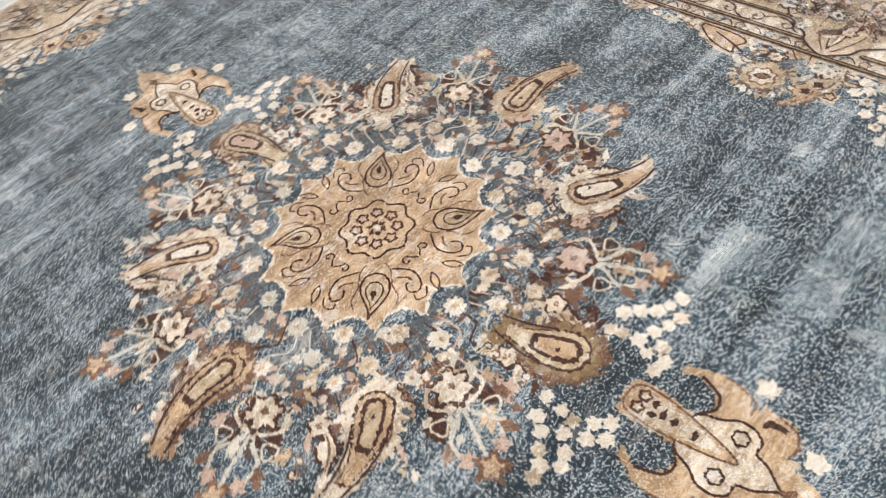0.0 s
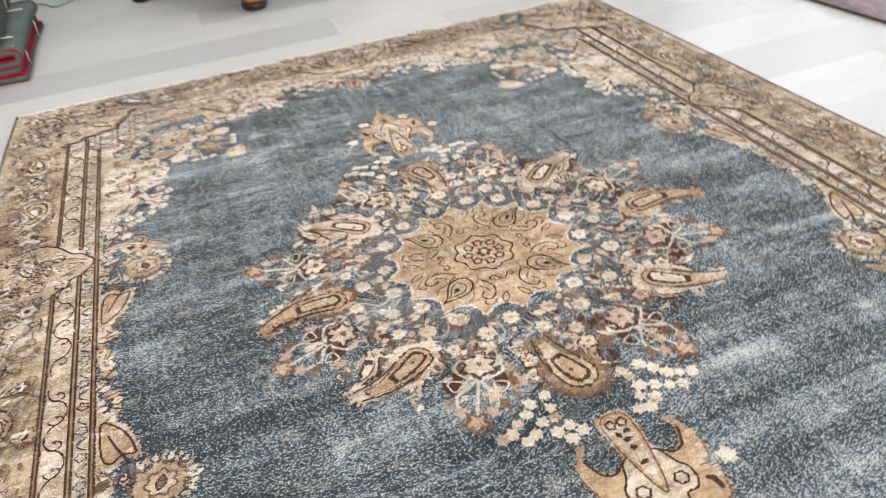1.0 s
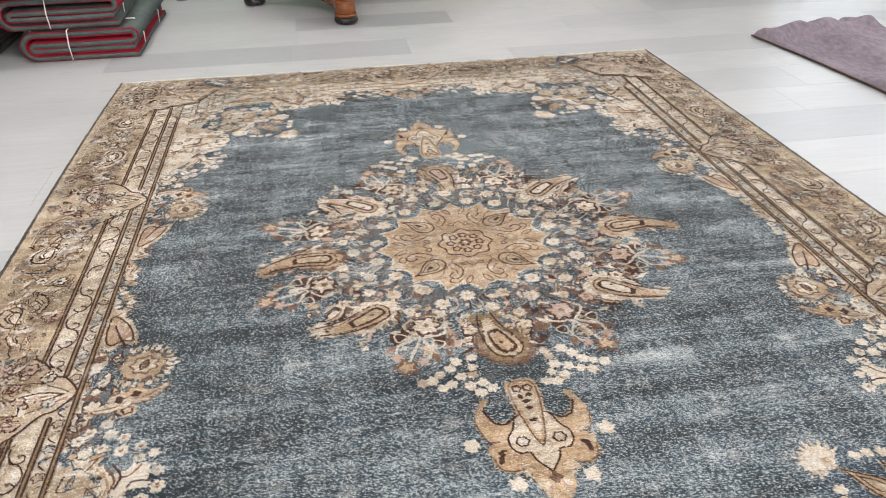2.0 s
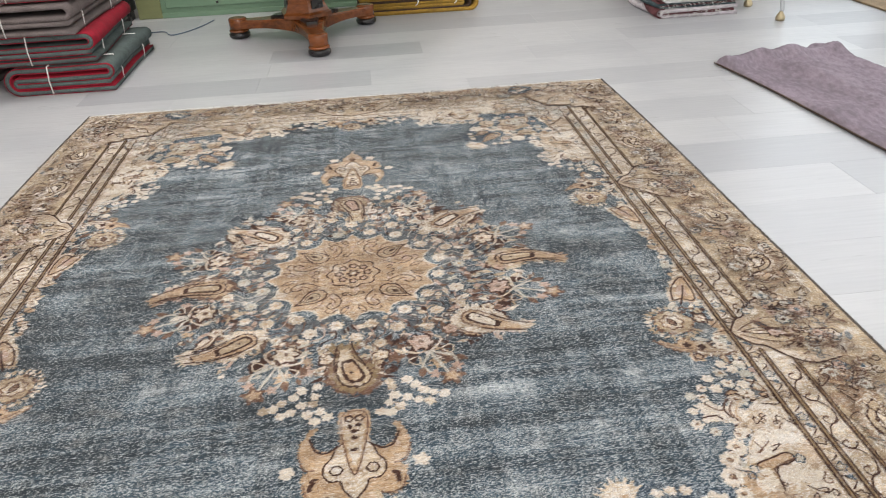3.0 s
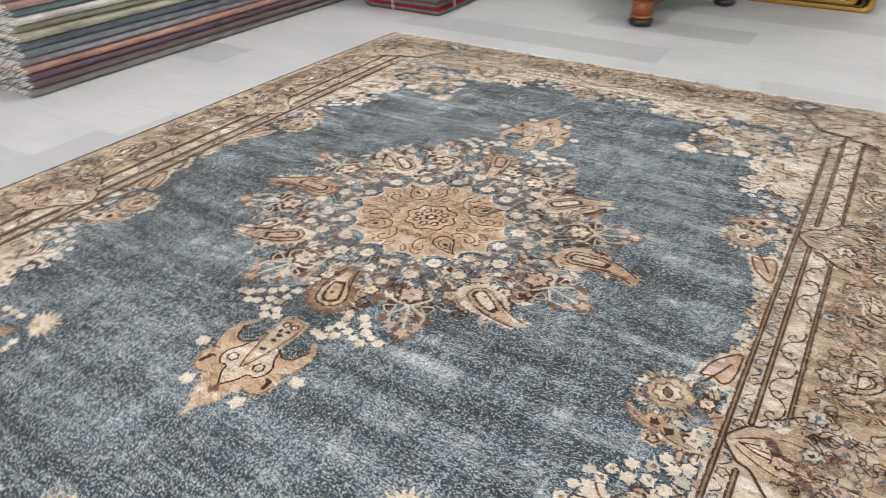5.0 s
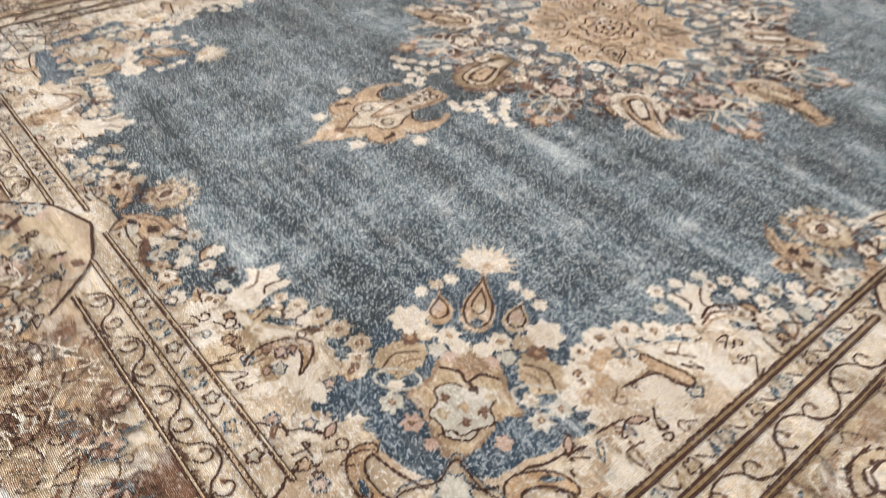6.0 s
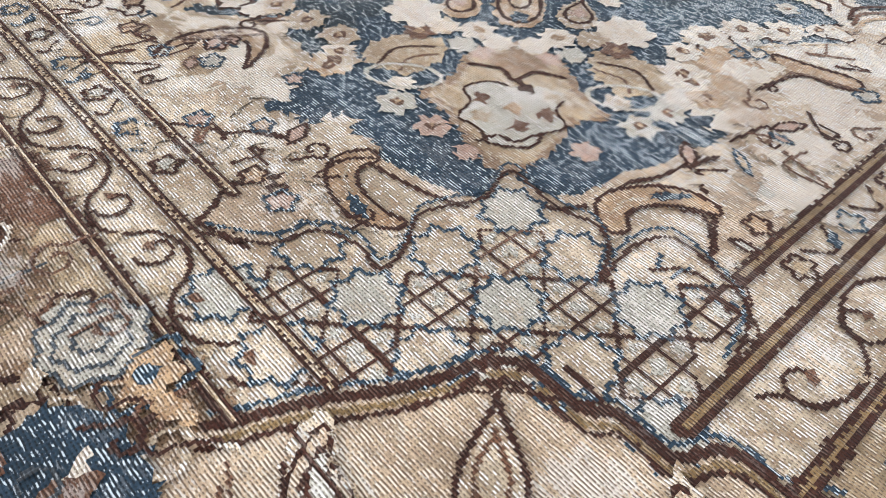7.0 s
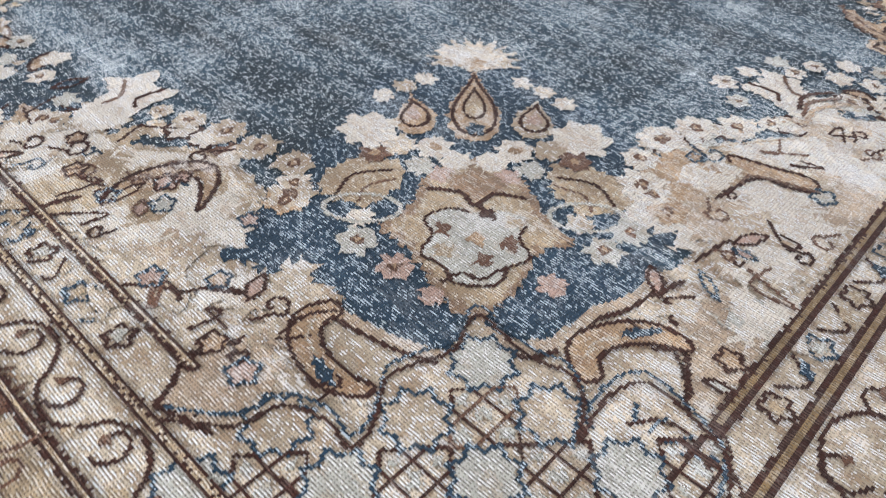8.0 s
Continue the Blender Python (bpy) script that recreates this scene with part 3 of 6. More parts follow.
# central star medallion: sixteen cusps with hollow scallops between them
STAR = [(r * math.cos(a), r * math.sin(a)) for r, a in ((0.25 + 0.042 * (1 - abs(math.sin(8 * b))) ** 1.3 + 0.008 * math.cos(2 * b), b + 0.01) for b in (2 * math.pi * k / 128 for k in range(128)))]
med = Motif()
med.area(shrink(STAR, 1.025), "pale", 6, rough=0.003)
med.area(STAR, "gold", 7, rough=0.0022)
med.ring(rosette(0, 0, 0.086, 8, 0.08, 0, 72), 0.0085, "brown", 8)
med.area(rosette(0, 0, 0.082, 8, 0.08, 0, 64), "gold", 8)
medallion = med.done("medallion", label="gold sixteen-pointed star with a scalloped rosette")
mo = Motif()
for k in range(120):
    r, a = 0.25 * math.sqrt(rng.random()), rng.random() * 6.283
    if r > 0.09:
        mo.area(leaf(r * math.cos(a), r * math.sin(a), rng.uniform(0.012, 0.04), rng.uniform(0.003, 0.008), rng.uniform(0, 180)), rng.choice(["rose", "cream", "tan", "tan", "rose"]), 8)
tagged(mo.done("worn_mottling", medallion), kind="stuff")
rm = Motif()
for k in range(8):
    a = 2 * math.pi * k / 8
    rm.ring(rosette(0.05 * math.cos(a), 0.05 * math.sin(a), 0.0125, 5, 0.22), 0.0075, "brown", 9)
    rm.area(rosette(0.05 * math.cos(a), 0.05 * math.sin(a), 0.007, 5, 0.2, 0, 14), "rose", 9)
for k in range(6):
    a = math.pi * k / 3
    rm.area(rosette(0.017 * math.cos(a), 0.017 * math.sin(a), 0.0075, 4, 0.2), "brown", 9)
rm.area(rosette(0, 0, 0.009, 6, 0.2), "cream", 10)
tagged(rm.done("rosette", medallion), kind="stuff")
for k in range(4):
    d = 45 + 90 * k
    a = radians(d)
    f = 1 if k % 2 else -1
    m = Motif()
    o = [(x - 0.045, y) for x, y in boteh_outline(0.125, 0.034, 0.25, 0.33, False)]
    here = 0.183 * math.cos(a), 0.183 * math.sin(a)
    m.ring(turn(o, *here, d, 1, f), 0.0068, "brown", 9)
    m.area(turn(shrink(o, 0.72), *here, d, 1, f), "tan", 9)
    m.ring(turn(shrink(o, 0.6), *here, d, 1, f), 0.0048, "brown", 10)
    m.area(turn(shrink(o, 0.22), *here, d, 1, f), "brown", 10)
    m.done("boteh", medallion)
    for g in (1, -1):
        b = a + g * radians(26)
        m = Motif()
        cx, cy = 0.19 * math.cos(b), 0.19 * math.sin(b)
        hook = smooth([(-0.045, -0.006), (-0.018, 0.014), (0.01, 0.012), (0.026, -0.004), (0.016, -0.018), (0.0, -0.012), (0.004, 0.0)])
        m.line(turn(hook, cx, cy, d + g * 40, 1.3, g), 0.006, "brown", 9)
        m.line(turn(smooth([(-0.03, -0.016), (-0.008, 0.002), (0.012, -0.006)]), cx, cy, d + g * 40, 1, g), 0.0065, "rust", 9)
        m.line(turn(smooth([(0.03, 0.01), (0.045, -0.004), (0.04, -0.02), (0.028, -0.018)]), cx, cy, d + g * 40, 1.25, g), 0.005, "brown", 9)
        m.area(turn(leaf(0.006, -0.004, 0.026, 0.006, 20), cx, cy, d + g * 40, 1, g), "rose", 9)
        m.done("scroll", medallion)
    for g in (1, -1):
        m = Motif()
        b = a + radians(45) + g * 0.13
        m.ring(leaf(0.225 * math.cos(b), 0.225 * math.sin(b), 0.05, 0.009, d + 45 + 30 * g), 0.005, "brown", 9)
        m.done("leaf", medallion)
        m = Motif()
        b = a + radians(45) + g * 0.2
        m.line(scroll(0.135 * math.cos(b), 0.135 * math.sin(b), 0.013, d + 45 + 90 * g, 0.8, g, 1.4), 0.0055, "brown", 9)
        m.done("scroll", medallion)
        m = Motif()
        b = a + g * 0.2
        m.line(smooth([(r * math.cos(b + q * g), r * math.sin(b + q * g)) for r, q in ((0.115, 0.0), (0.14, 0.06), (0.18, 0.02), (0.215, 0.05), (0.24, 0.0))]), 0.005, "rust", 9)
        m.done("stem", medallion)

# dark ground and mottled tendrils round the star
for k in range(48):
    a = 2 * math.pi * k / 48
    m = Motif()
    r = rng.uniform(0.31, 0.36)
    m.area(rosette(r * math.cos(a), r * math.sin(a), rng.uniform(0.028, 0.042), 5, 0.25, rng.random() * 6), "deep", 3, rough=0.004)
    r = rng.uniform(0.39, 0.46)
    m.area(rosette(r * math.cos(a), r * math.sin(a), rng.uniform(0.022, 0.036), 5, 0.3, rng.random() * 6), rng.choice(["deep", "navy", "blue"]), 3, rough=0.005)
    tagged(m.done("dark_ground"), kind="stuff")
rust_rng = random.Random(77)
clumps = Motif()
for k in range(110):
    a, r = rust_rng.random() * 6.283, rust_rng.uniform(0.4, 0.6)
    clumps.area(rosette(r * math.cos(a), r * math.sin(a), rust_rng.uniform(0.012, 0.024), 5, 0.35, rust_rng.random() * 6), rust_rng.choice(["rust", "brown", "rust", "brownfield", "gold", "rose"]), 3.2, rough=0.004)
tagged(clumps.done("worn_floral_ground", label="faded rust and brown florets round the star"), kind="stuff")
for k in range(60):
    a = 2 * math.pi * k / 60
    m = Motif()
    for j in range(7):
        r = rng.uniform(0.3, 0.52)
        b = a + rng.uniform(-0.07, 0.07)
        m.area(leaf(r * math.cos(b), r * math.sin(b), rng.uniform(0.02, 0.05), rng.uniform(0.005, 0.012), rng.uniform(0, 180)), rng.choice(["rust", "rust", "rose", "tan", "brown", "ice", "cream"]), 4 + j % 2)
    m.line(smooth([(r * math.cos(a + q), r * math.sin(a + q)) for r, q in ((0.31, 0), (0.37, 0.06), (0.41, -0.04), (0.49, 0.03))]), 0.006, rng.choice(["rust", "brown", "ice", "rose"]), 5)
    tagged(m.done("tendril"), kind="stuff")

# two rings of small cream flowers
for ring_r, count, size, start in ((0.307, 16, 0.024, 0.5), (0.372, 16, 0.0235, 0.0), (0.428, 16, 0.019, 0.45)):
    for k in range(count):
        a = 2 * math.pi * (k + start) / count + rng.uniform(-0.03, 0.03)
        r = ring_r + rng.uniform(-0.01, 0.01)
        m = Motif()
        flower(m, r * math.cos(a), r * math.sin(a), size * rng.uniform(0.9, 1.12), 6, rng.choice(["pale", "cream", "cream", "cream", "ice"]), None, 7 + k % 3, "navy" if start < 0.4 or k % 2 else None)
        m.area(rosette(r * math.cos(a), r * math.sin(a), 0.007, 4, 0.2, 0, 8), "gold", 8)
        m.done("flower")

# large paisleys that ray out of the medallion


def paisley(m, head, tip, r, curl, layer, tones, fringe):
    """A round head that narrows into a tail, sweeping sideways to a frayed blunt end."""
    hx, hy = head
    ln, deg = math.dist(head, tip), math.degrees(math.atan2(tip[1] - hy, tip[0] - hx))

    def outline(k, cut=1.0):
        left, right = [], []
        for j in range(25):
            t = j / 24
            q = -r * k + (ln * cut + r * k) * t
            u = max(0.0, q) / ln
            w = r * k * math.sqrt(max(0.0, 1 - (q / (r * k)) ** 2)) if q < 0 else r * k * (0.5 + 0.5 * math.cos(math.pi * min(1, u * 1.15)) + 0.44 * u)
            c = curl * ln * (0.55 * math.sin(math.pi * min(u, 1) * 0.9) - 0.25 * u)
            left.append((q, c + w))
            right.append((q, c - w))
        return turn(left + right[::-1], hx, hy, deg)

    m.area(outline(1.22, 0.97), fringe, layer - 1, rough=0.008)
    m.area(outline(1.0), tones[0], layer, rough=0.0055)
    m.area(outline(0.76, 0.86), tones[1], layer + 1, rough=0.0022)
    m.area(outline(0.655, 0.845), tones[2], layer + 2, rough=0.0018)
    m.area(outline(0.46, 0.5), tones[3], layer + 3, rough=0.0018)
    m.area(outline(0.3, 0.42), tones[4], layer + 4, rough=0.0016)
    for off in (-0.1, 0.1):
        m.area(turn(rosette(r * off * 3, r * off, r * 0.09, 4, 0.3, 0, 12), hx, hy, deg), tones[3], layer + 5)
    for side in (1, -1):
        c = [(ln * t, curl * ln * (0.55 * math.sin(math.pi * t * 0.9) - 0.25 * t) + side * r * (0.82 - 0.5 * t)) for t in (0.25 + 0.72 * k / 10 for k in range(11))]
        m.line(turn(c, hx, hy, deg), 0.0075, tones[3], layer + 5)
    for k in range(9):
        x, y = ln * (0.8 + 0.26 * rng.random()), r * rng.uniform(-0.7, 0.7)
        m.area(turn(leaf(x, y, 0.035, 0.006, rng.uniform(-35, 35)), hx, hy, deg), tones[0], layer + 1)


LIGHT = ("cream", "rust", "gold", "brown", "pale")
GOLDEN = ("gold", "brown", "gold", "brown", "tan")
OLD_GOLD = ("ochre", "brown", "tan", "brown", "gold")
for head, tip, r, curl, tones, fr in (
    ((0.004, -0.565), (-0.03, -0.41), 0.064, 0.12, OLD_GOLD, "rust"), ((-0.01, 0.565), (0.02, 0.4), 0.058, 0.12, ("tan", "rust", "tan", "brown", "rose"), "rust"),
    ((0.545, 0.008), (0.748, -0.028), 0.056, 0.25, GOLDEN, "tan"), ((-0.475, -0.018), (-0.682, -0.06), 0.056, -0.22, GOLDEN, "rust"),
    ((0.378, -0.332), (0.54, -0.412), 0.055, -0.18, LIGHT, "pale"), ((-0.335, -0.345), (-0.512, -0.412), 0.056, 0.2, ("cream", "brown", "gold", "brown", "tan"), "cream"),
    ((0.34, 0.315), (0.51, 0.415), 0.053, 0.18, LIGHT, "pale"), ((-0.305, 0.308), (-0.475, 0.395), 0.053, -0.18, LIGHT, "cream"),
):
    m = Motif()
    paisley(m, head, tip, r, curl, 8, tones, fr)
    m.done("boteh", label="curled paisley figure with brown outlines")

# flowering sprigs between the paisleys
for cx, cy, deg in ((0.222, 0.478, 66), (0.53, 0.185, 19)):
    for sx, sy in QUARTERS:
        m = Motif(sx, sy)
        for f in (1, -1):
            m.area(turn(leaf(-0.005, 0.052 * f, 0.075, 0.017, 25 * f), cx, cy, deg), "brown", 7)
            m.line(turn(smooth([(-0.02, 0), (0.02, 0.016 * f), (0.055, 0.05 * f), (0.098, 0.042 * f)]), cx, cy, deg), 0.009, "ice", 8, rough=0.0025)
            m.line(turn(smooth([(0.0, 0), (-0.006, 0.03 * f), (-0.03, 0.06 * f), (-0.055, 0.055 * f)]), cx, cy, deg), 0.008, "cream", 8, rough=0.0025)
            m.ring(turn(rosette(0.022, 0.056 * f, 0.017, 3, 0.15), cx, cy, deg), 0.0065, "cream", 8)
            m.area(turn(leaf(0.078, 0.064 * f, 0.05, 0.012, 35 * f), cx, cy, deg), "rust", 8)
            m.area(turn(rosette(0.105, 0.036 * f, 0.016, 5, 0.25), cx, cy, deg), "rose", 9)
        m.line(turn([(-0.02, 0), (0.125, 0)], cx, cy, deg), 0.009, "ice", 8, rough=0.0025)
        m.area(turn(rosette(-0.045, 0, 0.042, 6, 0.15), cx, cy, deg), "brown", 9)
        m.area(turn(rosette(-0.047, 0, 0.034, 6, 0.2), cx, cy, deg), ("cream", "cream", "rose", "cream")[QUARTERS.index((sx, sy))], 10, rough=0.003)
        m.area(turn(rosette(-0.05, 0, 0.009, 5, 0.2), cx, cy, deg), "rust", 11)
        m.area(turn(rosette(0.138, 0, 0.03, 5, 0.3), cx, cy, deg), "rust", 9, rough=0.003)
        m.area(turn(rosette(0.138, 0, 0.018, 5, 0.3), cx, cy, deg), "gold", 10)
        m.done("flower_sprig")
        for j in (-1, 1):
            d = Motif(sx, sy)
            q = radians(deg) + j * 0.25
            flower(d, (math.hypot(cx, cy) - 0.045) * math.cos(q), (math.hypot(cx, cy) - 0.045) * math.sin(q), 0.021, 6, ("rose", "cream")[j > 0], "rust", 5, "brown")
            d.done("flower")
            d = Motif(sx, sy)
            q = radians(deg) + j * 0.3
            p = (math.hypot(cx, cy) + 0.005) * math.cos(q), (math.hypot(cx, cy) + 0.005) * math.sin(q)
            d.area(turn(leaf(0, 0, 0.11, 0.026, 0), *p, math.degrees(q) + 12 * j), "brown", 6, rough=0.004)
            d.area(turn(leaf(0, 0, 0.085, 0.016, 0), *p, math.degrees(q) + 12 * j), ("gold", "cream")[j > 0], 7, rough=0.003)
            d.line(turn(smooth([(-0.03, 0), (0.0, 0.006), (0.03, 0)]), *p, math.degrees(q) + 12 * j), 0.007, "rust", 8)
            d.done("small_boteh")

# close filling of leaves that swells towards each ray
for k in range(64):
    a = 2 * math.pi * (k + rng.random()) / 64
    reach = 0.5 + 0.13 * abs(math.cos(4 * a)) + 0.05 * abs(math.cos(a))
    m = Motif()
    for j in range(6):
        r = rng.uniform(0.4, reach)
        b = a + rng.uniform(-0.06, 0.06)
        x, y = r * math.cos(b), r * math.sin(b)
        key = rng.choice(["rust", "brown", "rose", "cream", "pale", "tan", "deep", "ice"])
        m.area(leaf(x, y, rng.uniform(0.022, 0.055), rng.uniform(0.005, 0.011), math.degrees(a) + rng.uniform(-70, 70)), key, 6 + j % 2)
        if rng.random() < 0.4:
            m.line(scroll(x, y, 0.012, rng.uniform(0, 360), 0.7, 1, 1.2), 0.0055, rng.choice(["brown", "rust", "ice"]), 7)
    tagged(m.done("ray_foliage"), kind="stuff")

# white blossom clusters beside the pendants
CLUSTER = ((0.1, 0.595), (0.11, 0.628), (0.114, 0.66), (0.092, 0.69), (0.072, 0.716), (0.147, 0.6), (0.168, 0.628), (0.142, 0.668), (0.125, 0.705), (0.102, 0.727), (0.195, 0.648), (0.172, 0.687), (0.222, 0.668), (0.202, 0.696), (0.248, 0.668))
for sx, sy in QUARTERS:
    for x, y in CLUSTER:
        m = Motif(sx, sy)
        flower(m, x + rng.uniform(-0.005, 0.005), y + rng.uniform(-0.005, 0.005), 0.0155 * rng.uniform(0.85, 1.1), 6, "pale" if rng.random() < 0.75 else "cream", None, 6, "navy")
        m.done("blossom")

# pendants before and beyond the medallion
for sy in (-1, 1):
    m = Motif(1, sy)
    horn = [(0.07, 0.848), (0.096, 0.838), (0.112, 0.8), (0.1, 0.765), (0.114, 0.762), (0.132, 0.798), (0.143, 0.843), (0.128, 0.893), (0.106, 0.903)]
    lobe = [(0.129, 0.923), (0.124, 0.971), (0.105, 0.997), (0.072, 1.003), (0.055, 0.993), (0.043, 1.05), (0.027, 1.083), (0.01, 1.096), (0.006, 1.12), (0.0, 1.142)]
    shape = [(0.0, 0.70), (0.037, 0.712), (0.044, 0.76), (0.04, 0.83)] + horn + lobe
    m.area(smooth(shape + [(-x, y) for x, y in shape[::-1]], True, 3), "gold", 7, rough=0.0035)
    inner = [(0.0, 0.82), (0.042, 0.833), (0.058, 0.872), (0.075, 0.896), (0.076, 0.926), (0.06, 0.948), (0.035, 0.95), (0.027, 0.976), (0.0, 1.012)]
    ln = smooth(inner + [(-x, y) for x, y in inner[::-1]], True, 3)
    m.area(ln, "cream", 8, rough=0.002)
    m.ring(ln, 0.0066, "brown", 9)
    for s in (1, -1):
        m.line(smooth([(0.042 * s, 0.832), (0.07 * s, 0.852), (0.098 * s, 0.842), (0.115 * s, 0.8)]), 0.008, "brown", 9)
        m.line(smooth([(0.098 * s, 0.905), (0.125 * s, 0.9), (0.142 * s, 0.845)]), 0.006, "rust", 9)
        m.line(smooth([(0.056 * s, 0.992), (0.08 * s, 0.998), (0.112 * s, 0.988), (0.124 * s, 0.95)]), 0.006, "rust", 9)
        for k in range(4):
            m.area(leaf((0.03 - 0.006 * k) * s, 1.035 + 0.012 * k, 0.03, 0.006, 60 * s), ("tan", "cream", "rose", "tan")[k], 8)
    head = smooth([(0.0, 0.708), (0.03, 0.72), (0.035, 0.77), (0.026, 0.84), (0.014, 0.9), (0.0, 0.935), (-0.014, 0.9), (-0.026, 0.84), (-0.035, 0.77), (-0.03, 0.72)], True, 3)
    m.area(head, "gold", 10)
    m.area(shrink(head, 0.74), "cream", 11)
    m.ring(shrink(head, 1.0), 0.006, "rust", 11)
    p = m.done("pendant", label="gold lily-shaped pendant with pale centre")
    for s in (1, -1):
        d = Motif(1, sy)
        d.ring(rosette(0.045 * s, 0.915, 0.0145, 6, 0.1), 0.0062, "brown", 12)
        d.ring(rosette(0.014 * s, 0.738, 0.0105, 5, 0.2), 0.0065, "brown", 12)
        d.area(rosette(0.011 * s, 0.765, 0.008, 5, 0.2, 0, 12), "brown", 12)
        for q in (0.0, 0.012, 0.022):
            d.area(leaf((0.1 + 0.3 * q) * s, 0.938 + q, 0.026, 0.006, (20 + 2500 * q) * s), "brown", 9)
        d.area(leaf(0.055 * s, 1.0, 0.04, 0.009, 70 * s), "tan", 9)
        tagged(d.done("petal_detail", p), kind="stuff")
    d = Motif(1, sy)
    for y in (0.785, 0.81, 0.85):
        d.area(leaf(0.0, y, 0.024, 0.006, 0), "brown", 12)
    d.area(rosette(0, 1.03, 0.014, 4, 0.3), "rust", 9)
    tagged(d.done("stem_detail", p), kind="stuff")
    for s in (1, -1):
        for x, y in ((0.165, 0.905), (0.085, 1.035)):
            f = Motif(s, sy)
            flower(f, x, y, 0.02, 6, "pale", None, 5)
            f.done("flower")

# ---- spandrels, lattice corners and the wide border ----
OX, OY = 0.696, 1.189
DX, DY = 0.667, 0.745


def diag(s, t):
    return OX + s * DX + t * DY, OY + s * DY - t * DX


def inside(x, y, poly):
    hit = False
    for (x1, y1), (x2, y2) in zip(poly, poly[1:] + poly[:1]):
        if (y1 > y) != (y2 > y) and x < (x2 - x1) * (y - y1) / (y2 - y1) + x1:
            hit = not hit
    return hit


field_quarter = quarter + [(0, 1.61), (0, 0)]
POCKET = [(0.62, 1.05), (0.86, 1.1), (0.9, 1.12), (0.955, 1.175), (1.005, 1.212), (0.97, 1.255), (1.0, 1.275), (0.983, 1.35), (0.963, 1.423), (0.915, 1.43), (0.91, 1.487), (0.84, 1.508), (0.765, 1.517), (0.70, 1.538), (0.66, 1.47), (0.625, 1.42), (0.6, 1.3), (0.55, 1.2)]
LATTICE = [(0.815, 1.68), (0.859, 1.645), (0.868, 1.609), (0.904, 1.593), (0.935, 1.597), (0.93, 1.567), (0.908, 1.535), (0.914, 1.504), (0.926, 1.473), (0.912, 1.43), (0.955, 1.433), (0.985, 1.432), (1.01, 1.425), (1.035, 1.44), (1.053, 1.473), (1.045, 1.424), (1.06, 1.387), (1.107, 1.392), (1.147, 1.411), (1.165, 1.47)]
CARTOUCHE = [(0.972, 1.765), (0.982, 1.746), (0.997, 1.708), (1.025, 1.661), (1.041, 1.623), (1.05, 1.593), (1.072, 1.575), (1.118, 1.573), (1.137, 1.556), (1.179, 1.556), (1.193, 1.53), (1.213, 1.52), (1.239, 1.521), (1.27, 1.5)]
SIDE_CART = [(1.128, 0.54), (1.15, 0.5), (1.172, 0.475), (1.20, 0.462), (1.246, 0.4), (1.30, 0.37), (1.38, 0.385), (1.43, 0.44), (1.45, 0.54), (1.43, 0.64), (1.38, 0.695), (1.30, 0.71), (1.246, 0.68), (1.2, 0.618), (1.172, 0.605), (1.15, 0.58)]

